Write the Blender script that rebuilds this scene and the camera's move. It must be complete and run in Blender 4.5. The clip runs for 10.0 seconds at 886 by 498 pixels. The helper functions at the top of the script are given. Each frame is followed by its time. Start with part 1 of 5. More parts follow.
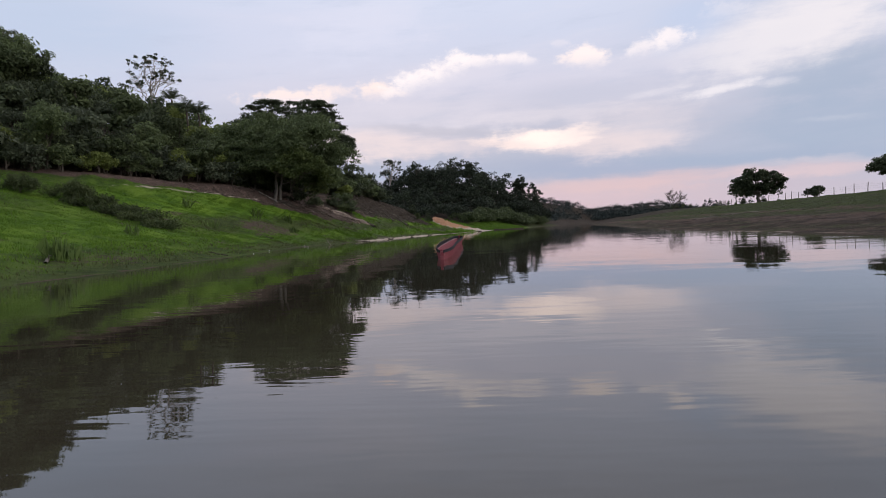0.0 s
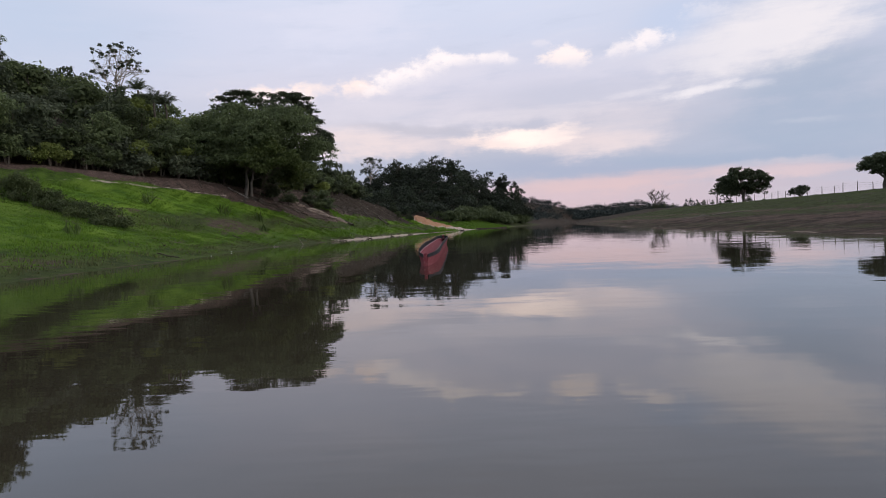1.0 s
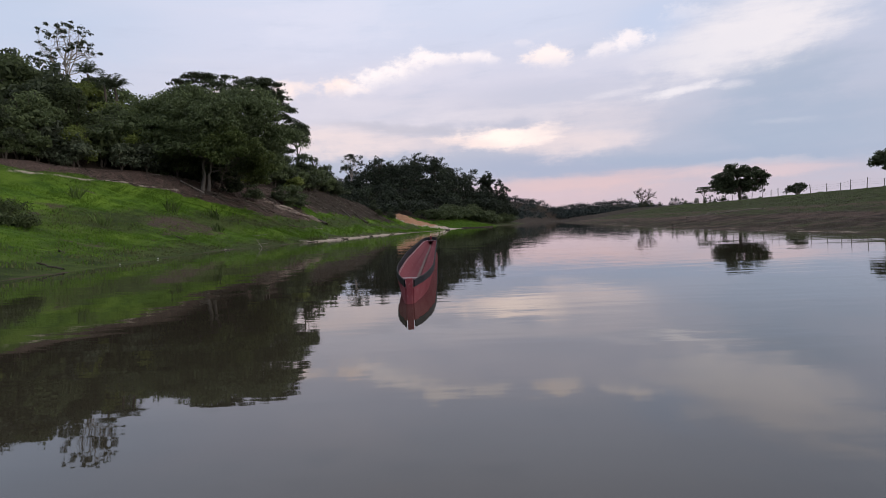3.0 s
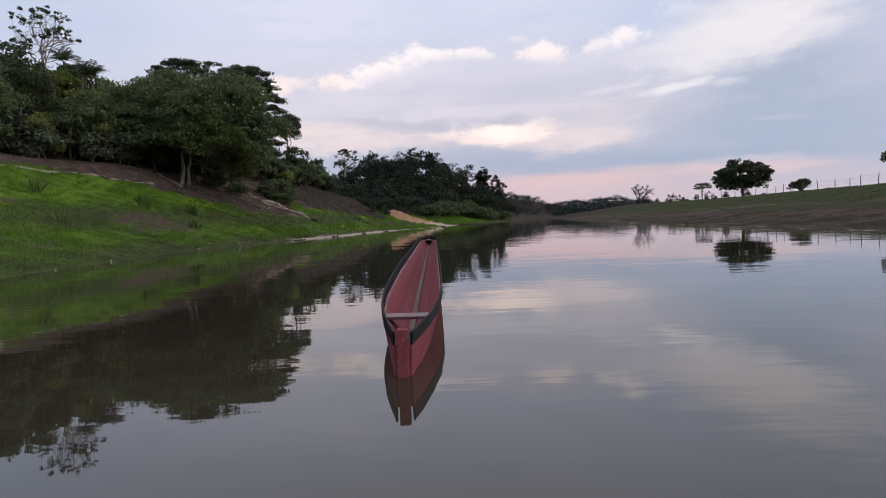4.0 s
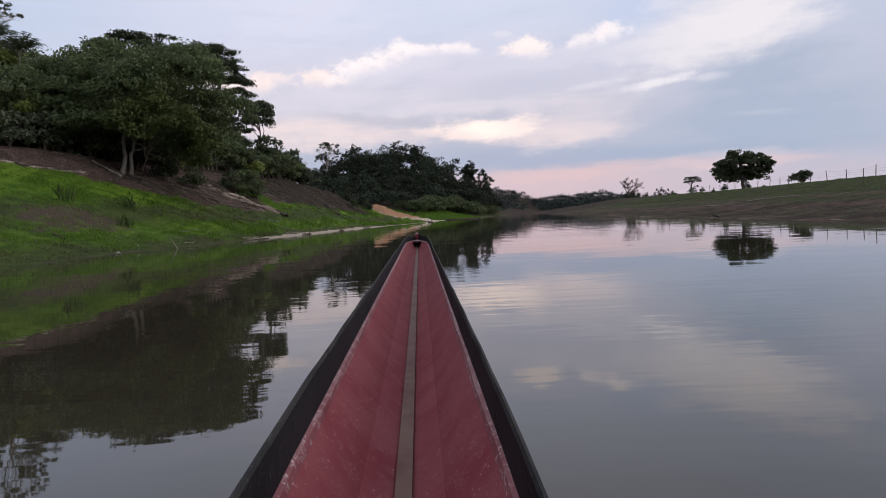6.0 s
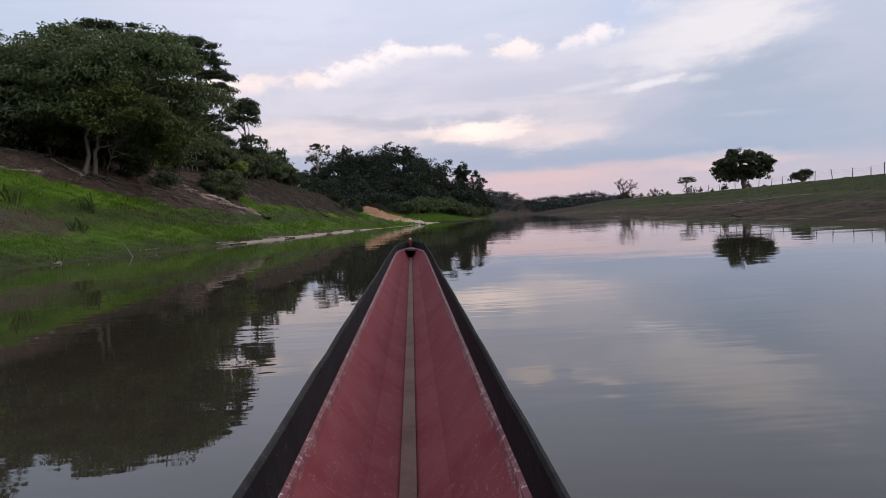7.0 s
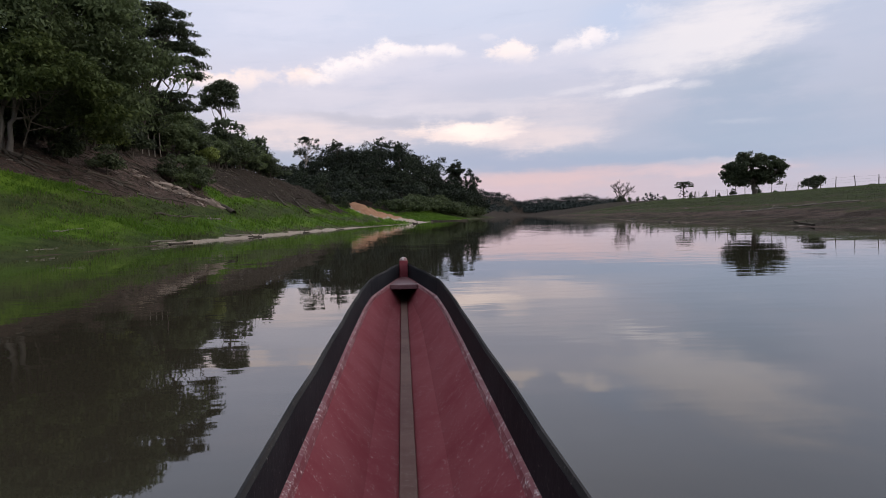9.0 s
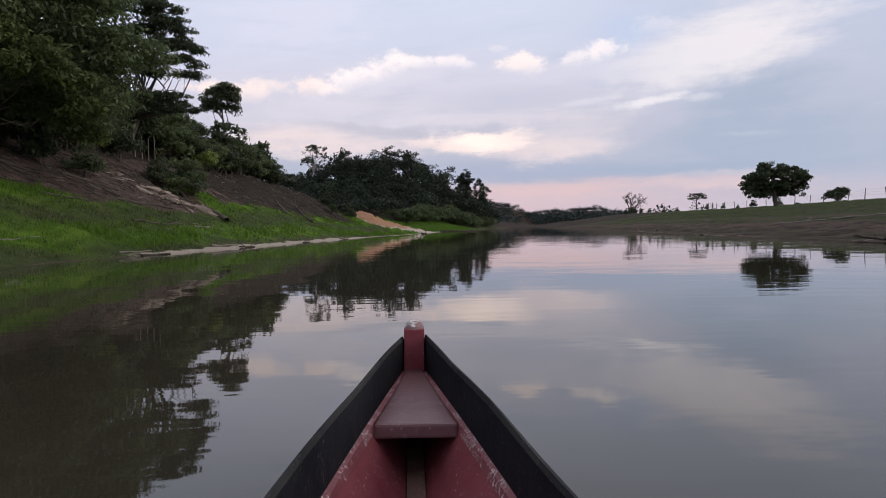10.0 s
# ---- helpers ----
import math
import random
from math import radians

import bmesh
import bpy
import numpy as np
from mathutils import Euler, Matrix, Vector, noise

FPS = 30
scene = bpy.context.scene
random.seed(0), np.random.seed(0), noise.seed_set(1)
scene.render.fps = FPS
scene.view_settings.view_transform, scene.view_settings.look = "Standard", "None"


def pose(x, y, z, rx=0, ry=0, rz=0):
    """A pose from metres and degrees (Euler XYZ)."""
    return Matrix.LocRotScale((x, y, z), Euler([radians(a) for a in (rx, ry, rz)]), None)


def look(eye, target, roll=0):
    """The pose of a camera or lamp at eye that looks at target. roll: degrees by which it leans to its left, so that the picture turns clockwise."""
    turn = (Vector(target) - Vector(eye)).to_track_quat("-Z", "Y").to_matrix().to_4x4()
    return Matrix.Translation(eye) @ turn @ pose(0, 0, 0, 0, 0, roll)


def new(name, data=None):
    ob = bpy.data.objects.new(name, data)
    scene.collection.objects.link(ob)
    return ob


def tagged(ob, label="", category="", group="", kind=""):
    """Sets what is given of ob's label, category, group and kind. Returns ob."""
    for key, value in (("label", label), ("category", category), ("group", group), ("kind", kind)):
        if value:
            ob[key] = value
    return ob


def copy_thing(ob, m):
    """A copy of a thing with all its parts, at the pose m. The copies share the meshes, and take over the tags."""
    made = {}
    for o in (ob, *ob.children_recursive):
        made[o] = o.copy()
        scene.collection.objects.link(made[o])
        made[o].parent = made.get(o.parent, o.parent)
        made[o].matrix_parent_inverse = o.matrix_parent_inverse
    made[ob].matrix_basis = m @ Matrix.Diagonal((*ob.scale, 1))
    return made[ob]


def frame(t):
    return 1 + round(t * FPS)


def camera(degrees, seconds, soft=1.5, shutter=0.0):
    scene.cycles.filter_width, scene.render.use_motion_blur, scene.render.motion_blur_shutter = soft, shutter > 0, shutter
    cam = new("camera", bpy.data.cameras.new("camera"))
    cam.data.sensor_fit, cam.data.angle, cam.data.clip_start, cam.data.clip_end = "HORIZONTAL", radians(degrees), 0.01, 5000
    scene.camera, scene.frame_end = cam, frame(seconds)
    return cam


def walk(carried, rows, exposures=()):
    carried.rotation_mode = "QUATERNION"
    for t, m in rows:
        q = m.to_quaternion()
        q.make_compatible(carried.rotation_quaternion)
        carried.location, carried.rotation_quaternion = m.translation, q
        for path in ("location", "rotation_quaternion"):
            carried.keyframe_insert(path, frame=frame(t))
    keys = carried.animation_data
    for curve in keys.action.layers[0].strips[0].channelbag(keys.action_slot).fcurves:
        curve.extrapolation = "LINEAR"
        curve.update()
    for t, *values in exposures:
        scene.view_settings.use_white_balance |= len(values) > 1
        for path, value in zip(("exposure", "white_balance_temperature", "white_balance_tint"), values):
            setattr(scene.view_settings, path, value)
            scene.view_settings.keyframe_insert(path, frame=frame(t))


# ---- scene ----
cam = camera(68.41, 10.0, soft=0.9)
PATH = [
    (0.0, pose(0.000, -7.200, 0.905, 88.201, 2.490, 3.477)),
    (0.5, pose(-0.158, -5.373, 0.900, 88.084, 2.406, 2.782)),
    (1.0, pose(-0.297, -3.531, 0.905, 88.041, 2.343, 1.819)),
    (1.5, pose(-0.425, -1.672, 0.905, 88.258, 2.263, 2.077)),
    (2.0, pose(-0.536, 0.199, 0.909, 88.142, 2.320, 1.674)),
    (2.5, pose(-0.639, 2.065, 0.905, 88.002, 2.394, 0.848)),
    (4.0, pose(-0.947, 7.608, 0.967, 87.549, 2.261, -0.155)),
    (4.5, pose(-1.008, 9.453, 0.952, 87.264, 2.346, -0.339)),
    (5.0, pose(-1.062, 11.294, 0.934, 87.177, 2.113, -0.508)),
    (5.5, pose(-1.124, 13.135, 0.914, 87.117, 2.327, -0.990)),
    (7.0, pose(-1.249, 18.692, 0.884, 87.258, 2.870, -2.128)),
    (7.5, pose(-1.291, 20.566, 0.873, 87.890, 2.896, -2.547)),
    (8.0, pose(-1.324, 22.458, 0.860, 88.021, 2.141, -2.888)),
    (8.5, pose(-1.353, 24.363, 0.866, 86.944, 2.101, -2.769)),
    (9.0, pose(-1.384, 26.272, 0.871, 87.182, 1.445, -2.951)),
    (9.5, pose(-1.417, 28.175, 0.858, 87.324, 1.623, -2.603)),
    (10.0, pose(-1.433, 30.079, 0.855, 88.088, 0.976, -2.237)),
]
walk(cam, PATH)

SKY_STRENGTH, SUN_STRENGTH = 1.22, 1.3
SKY_STOPS = [(0.0, (0.60, 0.46, 0.51)), (0.028, (0.60, 0.465, 0.51)), (0.05, (0.39, 0.42, 0.535)), (0.09, (0.50, 0.49, 0.58)), (0.135, (0.60, 0.585, 0.69)), (0.18, (0.57, 0.60, 0.735)), (0.22, (0.60, 0.635, 0.77)), (0.30, (0.62, 0.64, 0.75)), (0.5, (0.95, 0.95, 1.02)), (1.0, (1.13, 1.12, 1.18))]
WATER_DARK, WATER_LIGHT, WATER_IOR, WATER_BUMP = (0.027, 0.0225, 0.015), (0.038, 0.032, 0.0215), 1.50, 0.085
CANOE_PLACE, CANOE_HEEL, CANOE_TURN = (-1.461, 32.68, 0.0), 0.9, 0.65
SKY_CLOUDS = [  # degrees right of ahead, above the horizon, half sizes, tilt, colour, strength, kind: 0 sheet, 1 heaped, 2 streak
    (-15.5, 16.6, 12.1, 2.63, -3, (0.6, 0.61, 0.74), 0.5, 0),
    (-9.7, 17.5, 5.8, 2.64, 7, (0.7, 0.69, 0.8), 0.45, 0),
    (-33.3, 16.3, 9.6, 2.35, -3, (0.47, 0.54, 0.69), 0.55, 0),
    (18.1, 15.6, 3.2, 1.88, 12, (0.49, 0.56, 0.73), 0.7, 0),
    (27.8, 10.2, 5.4, 1.94, 2, (0.345, 0.405, 0.525), 0.75, 0),
    (27.4, 6.7, 6.9, 2.28, 0, (0.35, 0.41, 0.535), 0.8, 0),
    (18.6, 4.3, 13.9, 1.00, -1, (0.345, 0.4, 0.53), 0.85, 0),
    (7.8, 4.7, 7.1, 0.86, -3, (0.37, 0.4, 0.53), 0.7, 0),
    (-6.2, 9.9, 10.2, 1.62, 0, (0.68, 0.635, 0.71), 0.6, 0),
    (-9.3, 7.6, 5.8, 1.25, -3, (0.8, 0.665, 0.66), 0.8, 0),
    (-2.9, 7.0, 5.4, 0.78, -1, (0.76, 0.64, 0.65), 0.6, 0),
    (-3.8, 8.6, 5.7, 0.43, -6, (0.47, 0.455, 0.53), 0.6, 0),
    (8.5, 10.9, 5.2, 0.92, 1, (0.5, 0.51, 0.62), 0.5, 0),
    (6.5, 9.2, 7.1, 0.66, 0, (0.72, 0.66, 0.71), 0.5, 0),
    (13.0, 7.5, 5.4, 1.85, 3, (0.72, 0.64, 0.68), 0.55, 0),
    (10.2, 6.6, 5.1, 1.13, 0, (0.8, 0.66, 0.65), 0.6, 0),
    (12.4, 3.0, 8.7, 0.71, 1, (0.66, 0.485, 0.505), 0.85, 0),
    (7.2, 2.3, 5.7, 0.48, -1, (0.6, 0.47, 0.53), 0.6, 0),
    (25.8, 3.3, 6.4, 0.60, 0, (0.68, 0.52, 0.545), 0.75, 0),
    (26.2, 4.0, 4.1, 0.26, 0, (0.66, 0.58, 0.62), 0.3, 0),
    (27.8, 7.0, 2.2, 0.29, -3, (0.56, 0.57, 0.65), 0.3, 0),
    (25.7, 14.1, 8.0, 2.55, 15, (0.8, 0.745, 0.77), 0.9, 0),
    (22.2, 12.9, 4.4, 1.25, 11, (0.72, 0.69, 0.74), 0.55, 0),
    (15.4, 12.9, 4.8, 1.05, 1, (0.64, 0.62, 0.71), 0.5, 0),
    (-2.1, 13.0, 7.3, 1.21, 7, (0.68, 0.645, 0.73), 0.55, 0),
    (20.5, 10.2, 3.0, 0.39, 6, (0.8, 0.755, 0.79), 0.8, 2),
    (23.9, 10.2, 1.7, 0.34, 2, (0.72, 0.69, 0.74), 0.5, 2),
    (15.4, 10.4, 2.0, 0.27, 5, (0.72, 0.68, 0.74), 0.45, 2),
    (5.5, 7.3, 4.4, 0.95, 2, (1.02, 0.84, 0.775), 1.0, 2),
    (2.5, 7.0, 2.9, 0.43, -5, (0.86, 0.7, 0.67), 0.7, 2),
    (9.3, 7.7, 2.6, 0.66, 9, (0.85, 0.72, 0.7), 0.6, 2),
    (-15.8, 11.6, 3.8, 0.69, 0, (0.92, 0.765, 0.725), 0.85, 1),
    (-12.0, 12.1, 2.4, 0.46, -3, (0.92, 0.765, 0.725), 0.6, 1),
    (-8.8, 12.2, 2.2, 0.70, 0, (0.92, 0.765, 0.725), 0.95, 1),
    (-5.6, 12.9, 2.6, 0.79, 19, (0.92, 0.83, 0.835), 0.95, 1),
    (-2.3, 13.9, 2.2, 0.83, 15, (0.92, 0.83, 0.835), 0.95, 1),
    (0.3, 14.2, 1.7, 0.46, 2, (0.92, 0.83, 0.835), 0.8, 1),
    (3.0, 14.2, 1.3, 0.41, -3, (0.92, 0.83, 0.835), 0.75, 1),
    (4.8, 13.9, 0.9, 0.32, -3, (0.92, 0.83, 0.835), 0.5, 1),
    (7.2, 15.0, 0.8, 0.27, -3, (0.74, 0.7, 0.77), 0.5, 1),
    (9.5, 13.9, 1.9, 0.80, -3, (0.93, 0.81, 0.79), 0.95, 1),
    (8.1, 13.7, 1.1, 0.41, -3, (0.9, 0.78, 0.765), 0.7, 1),
    (14.4, 14.1, 1.8, 0.61, 7, (0.92, 0.83, 0.835), 0.7, 1),
    (16.3, 14.5, 1.4, 0.69, -3, (0.92, 0.83, 0.835), 0.8, 1),
    (20.7, 16.2, 1.6, 0.65, -3, (0.74, 0.71, 0.77), 0.5, 1),
]

# ---- light: dusk under a broken, pink-edged cloud sheet ----
world = bpy.data.worlds.new("dusk_sky")
scene.world = world
world.use_nodes = True
WT = world.node_tree
WT.nodes.clear()


def wmath(op, a, b=None, clamp=False):
    n = WT.nodes.new("ShaderNodeMath")
    n.operation, n.use_clamp = op, clamp
    for i, v in enumerate((a, b)):
        if v is None:
            continue
        if isinstance(v, (int, float)):
            n.inputs[i].default_value = v
        else:
            WT.links.new(v, n.inputs[i])
    return n.outputs[0]


def wmix(fac, a, b, blend="MIX"):
    n = WT.nodes.new("ShaderNodeMix")
    n.data_type, n.blend_type = "RGBA", blend
    for key, v in ((0, fac), (6, a), (7, b)):
        if isinstance(v, (int, float)):
            n.inputs[key].default_value = v
        elif isinstance(v, tuple):
            n.inputs[key].default_value = (*v, 1)
        else:
            WT.links.new(v, n.inputs[key])
    return n.outputs[2]


def wstep(v, a, b):
    n = WT.nodes.new("ShaderNodeMapRange")
    n.interpolation_type = "SMOOTHSTEP"
    n.inputs[1].default_value, n.inputs[2].default_value = a, b
    WT.links.new(v, n.inputs[0])
    return n.outputs[0]


def wramp(v, stops):
    n = WT.nodes.new("ShaderNodeValToRGB")
    els = n.color_ramp.elements
    while len(els) < len(stops):
        els.new(0.5)
    for el, (p, c) in zip(els, stops):
        el.position, el.color = p, (*c, 1)
    WT.links.new(v, n.inputs[0])
    return n.outputs[0]


def wnoise(vec, scale, detail, rough=0.55):
    n = WT.nodes.new("ShaderNodeTexNoise")
    n.inputs["Scale"].default_value, n.inputs["Detail"].default_value, n.inputs["Roughness"].default_value = scale, detail, rough
    WT.links.new(vec, n.inputs["Vector"])
    return n.outputs[0]


def wvec(x, y, z):
    n = WT.nodes.new("ShaderNodeCombineXYZ")
    for i, v in enumerate((x, y, z)):
        if isinstance(v, (int, float)):
            n.inputs[i].default_value = v
        else:
            WT.links.new(v, n.inputs[i])
    return n.outputs[0]


SUN_ELEVATION, SUN_TURN = 19.0, 105.0
sky = WT.nodes.new("ShaderNodeTexSky")
sky.sky_type, sky.sun_disc = "NISHITA", False
sky.sun_elevation, sky.sun_rotation = radians(SUN_ELEVATION), radians(SUN_TURN)
coords = WT.nodes.new("ShaderNodeTexCoord").outputs["Generated"]
split = WT.nodes.new("ShaderNodeSeparateXYZ")
WT.links.new(coords, split.inputs[0])
sx, sy, sz = split.outputs
DEG = 57.29578
turn_ = wmath("MULTIPLY", wmath("ARCTAN2", sx, sy), DEG)          # degrees to the right of straight ahead
rise_ = wmath("MULTIPLY", wmath("ARCSINE", sz), DEG)             # degrees above the horizon
streak = wnoise(wvec(wmath("MULTIPLY", turn_, 0.06), wmath("MULTIPLY", rise_, 0.42), 0.0), 1.0, 6.0, 0.6)
puff = wnoise(wvec(wmath("MULTIPLY", turn_, 0.40), wmath("MULTIPLY", rise_, 0.62), 3.0), 1.0, 8.0, 0.60)
bumpy = wmath("SUBTRACT", puff, 0.5)
fleck = wmath("SUBTRACT", wnoise(wvec(wmath("MULTIPLY", turn_, 1.3), wmath("MULTIPLY", rise_, 1.9), 7.0), 1.0, 6.0, 0.6), 0.5)
drift = wmath("SUBTRACT", streak, 0.5)
warp_t = wmath("ADD", turn_, wmath("MULTIPLY", drift, 4.0))
warp_r = wmath("ADD", rise_, wmath("ADD", wmath("MULTIPLY", drift, 1.5), wmath("MULTIPLY", bumpy, 1.0)))
base = wramp(wmath("DIVIDE", warp_r, 90.0), SKY_STOPS)
# bluer to the right and far to the left, with thin veils drawn out along the wind
base = wmix(wmath("MULTIPLY", wstep(turn_, 6.0, 34.0), 0.5), base, (0.37, 0.43, 0.56))
base = wmix(wmath("MULTIPLY", wstep(turn_, -14.0, -34.0), 0.6), base, (0.46, 0.53, 0.68))
wisp = wnoise(wvec(wmath("MULTIPLY", wmath("ADD", turn_, wmath("MULTIPLY", rise_, -1.2)), 0.11), wmath("MULTIPLY", rise_, 0.55), 9.0), 1.0, 8.0, 0.6)
veil = wmath("SUBTRACT", wisp, 0.5)
base = wmix(wmath("MULTIPLY", wstep(wisp, 0.50, 0.78), 0.20), base, (0.72, 0.68, 0.74))
base = wmix(wmath("MULTIPLY", wstep(wisp, 0.48, 0.28), 0.25), base, (0.42, 0.47, 0.60))


def cloud(under, turn, rise, half_turn, half_rise, tilt, colour, strength, kind):
    """One bank of cloud, degrees right of ahead and above the horizon; heaped ones have a crisp top and a soft grey foot."""
    c, s = math.cos(radians(tilt)), math.sin(radians(tilt))
    dt, dr = wmath("SUBTRACT", turn_ if kind else warp_t, turn), wmath("SUBTRACT", rise_ if kind else warp_r, rise)
    u = wmath("DIVIDE", wmath("ADD", wmath("MULTIPLY", dt, c), wmath("MULTIPLY", dr, s)), half_turn)
    v = wmath("DIVIDE", wmath("SUBTRACT", wmath("MULTIPLY", dr, c), wmath("MULTIPLY", dt, s)), half_rise)
    if kind == 1:
        v = wmath("ADD", wmath("MAXIMUM", v, 0.0), wmath("MULTIPLY", wmath("MINIMUM", v, 0.0), 0.5))
    far = wmath("ADD", wmath("MULTIPLY", u, u), wmath("MULTIPLY", v, v))
    r = wmath("POWER", 2.718, wmath("MULTIPLY", far, -0.8))
    if kind == 1:
        mask = wstep(wmath("ADD", r, wmath("ADD", wmath("MULTIPLY", bumpy, 2.2), wmath("MULTIPLY", fleck, 1.0))), 0.22, 0.95)
        mask = wmath("MULTIPLY", mask, wmath("MULTIPLY", wstep(v, -0.95, 0.15), wstep(r, 0.06, 0.30)))
    elif kind == 2:
        mask = wstep(wmath("ADD", r, wmath("ADD", wmath("MULTIPLY", veil, 1.9), wmath("ADD", wmath("MULTIPLY", bumpy, 1.0), wmath("MULTIPLY", fleck, 0.35)))), 0.22, 1.0)
        mask = wmath("MULTIPLY", mask, wstep(r, 0.04, 0.25))
    else:
        mask = wstep(wmath("ADD", r, wmath("ADD", wmath("MULTIPLY", veil, 1.5), wmath("MULTIPLY", bumpy, 0.7))), 0.05, 1.05)
        mask = wmath("MULTIPLY", mask, wstep(r, 0.03, 0.35))
    return wmix(wmath("MULTIPLY", mask, strength), under, colour)


for spec in SKY_CLOUDS:
    base = cloud(base, *spec)
thin = wmix(1.0, sky.outputs[0], (0.06, 0.06, 0.06), "MULTIPLY")
air = wmix(0.06, base, thin)
# below the horizon: dim ground light
air = wmix(wstep(rise_, -3.0, -0.5), (0.10, 0.11, 0.08), air)
back = WT.nodes.new("ShaderNodeBackground")
back.inputs["Strength"].default_value = SKY_STRENGTH
WT.links.new(air, back.inputs["Color"])
WT.links.new(back.outputs[0], WT.nodes.new("ShaderNodeOutputWorld").inputs[0])

sun_lamp = new("sun", bpy.data.lights.new("sun", "SUN"))
sun_lamp.data.energy, sun_lamp.data.angle, sun_lamp.data.color = SUN_STRENGTH, radians(50), (1.0, 0.93, 0.86)
sun_lamp.matrix_world = look((60 * math.sin(radians(SUN_TURN)), 60 * math.cos(radians(SUN_TURN)), 60 * math.tan(radians(SUN_ELEVATION))), (0, 0, 0))


# ---- materials ----
def material(name):
    m = bpy.data.materials.new(name)
    m.use_nodes = True
    m.node_tree.nodes.clear()
    out = m.node_tree.nodes.new("ShaderNodeOutputMaterial")
    return m, m.node_tree, out


def node(t, kind, links=(), **values):
    n = t.nodes.new(kind)
    for key, v in values.items():
        n.inputs[key.replace("_", " ")].default_value = v
    for key, src in links:
        t.links.new(src, n.inputs[key])
    return n


def noise_of(t, vec, scale, detail=4.0, rough=0.55):
    return node(t, "ShaderNodeTexNoise", [("Vector", vec)], Scale=scale, Detail=detail, Roughness=rough).outputs[0]


def blend(t, fac, a, b, mode="MIX"):
    n = t.nodes.new("ShaderNodeMix")
    n.data_type, n.blend_type = "RGBA", mode
    for key, v in ((0, fac), (6, a), (7, b)):
        if isinstance(v, (int, float)):
            n.inputs[key].default_value = v
        elif isinstance(v, tuple):
            n.inputs[key].default_value = (*v, 1)
        else:
            t.links.new(v, n.inputs[key])
    return n.outputs[2]


def steps(t, v, a, b):
    n = t.nodes.new("ShaderNodeMapRange")
    n.interpolation_type = "SMOOTHSTEP"
    n.inputs[1].default_value, n.inputs[2].default_value = a, b
    t.links.new(v, n.inputs[0])
    return n.outputs[0]


def colours(t, v, stops):
    n = t.nodes.new("ShaderNodeValToRGB")
    els = n.color_ramp.elements
    while len(els) < len(stops):
        els.new(0.5)
    for el, (p, c) in zip(els, stops):
        el.position, el.color = p, (*c, 1)
    t.links.new(v, n.inputs[0])
    return n.outputs[0]


def place_of(t):
    return t.nodes.new("ShaderNodeNewGeometry").outputs["Position"]


def finish(t, out, colour, rough, bump=None, bump_strength=0.4, bump_distance=0.02, **more):
    p = node(t, "ShaderNodeBsdfPrincipled", Roughness=rough if isinstance(rough, (int, float)) else 0.7, **more)
    if rough != 0.02:
        p.inputs["Specular IOR Level"].default_value = 0.28 if rough < 0.6 else 0.08
    if isinstance(colour, tuple):
        p.inputs["Base Color"].default_value = (*colour, 1)
    else:
        t.links.new(colour, p.inputs["Base Color"])
    if not isinstance(rough, (int, float)):
        t.links.new(rough, p.inputs["Roughness"])
    if bump is not None:
        b = node(t, "ShaderNodeBump", [("Height", bump)], Strength=bump_strength, Distance=bump_distance)
        t.links.new(b.outputs[0], p.inputs["Normal"])
    t.links.new(p.outputs[0], out.inputs[0])
    return p


def leaf_material(name, dark, mid, light, glow=0.25, patch=0.25):
    m, t, out = material(name)
    geo = t.nodes.new("ShaderNodeNewGeometry")
    info = t.nodes.new("ShaderNodeObjectInfo")
    col = colours(t, geo.outputs["Random Per Island"], [(0.0, dark), (0.55, mid), (1.0, light)])
    broad = noise_of(t, geo.outputs["Position"], patch, 3.0)
    col = blend(t, steps(t, broad, 0.35, 0.7), blend(t, 0.55, col, dark), col)
    hue = node(t, "ShaderNodeHueSaturation", [("Color", col)])
    vary = t.nodes.new("ShaderNodeMapRange")
    vary.inputs[3].default_value, vary.inputs[4].default_value = 0.72, 1.25
    t.links.new(info.outputs["Random"], vary.inputs[0])
    t.links.new(vary.outputs[0], hue.inputs["Value"])
    p = node(t, "ShaderNodeBsdfPrincipled", [("Base Color", hue.outputs[0])], Roughness=0.62)
    p.inputs["Specular IOR Level"].default_value = 0.18
    tr = node(t, "ShaderNodeBsdfTranslucent", [("Color", hue.outputs[0])])
    mix = node(t, "ShaderNodeMixShader", [(1, p.outputs[0]), (2, tr.outputs[0])], Fac=glow)
    t.links.new(mix.outputs[0], out.inputs[0])
    return m


LEAF_FOREST = leaf_material("forest_leaves", (0.066, 0.084, 0.041), (0.108, 0.138, 0.060), (0.165, 0.20, 0.085), 0.46)
LEAF_YELLOW = leaf_material("light_leaves", (0.13, 0.160, 0.045), (0.215, 0.26, 0.068), (0.29, 0.33, 0.095), 0.46)
LEAF_LIGHT = leaf_material("light_green_leaves", (0.085, 0.112, 0.040), (0.145, 0.185, 0.060), (0.215, 0.255, 0.080), 0.46)
LEAF_DARK = leaf_material("dark_leaves", (0.042, 0.053, 0.031), (0.070, 0.088, 0.045), (0.108, 0.126, 0.062), 0.40)
LEAF_GREY = leaf_material("grey_green_leaves", (0.064, 0.077, 0.050), (0.104, 0.124, 0.076), (0.15, 0.168, 0.10), 0.42)
# blue-green leaf colour carries the haze over the distant hills
LEAF_HAZED = leaf_material("hazed_distant_leaves", (0.016, 0.023, 0.021), (0.023, 0.031, 0.028), (0.034, 0.043, 0.036), 0.15, 0.02)
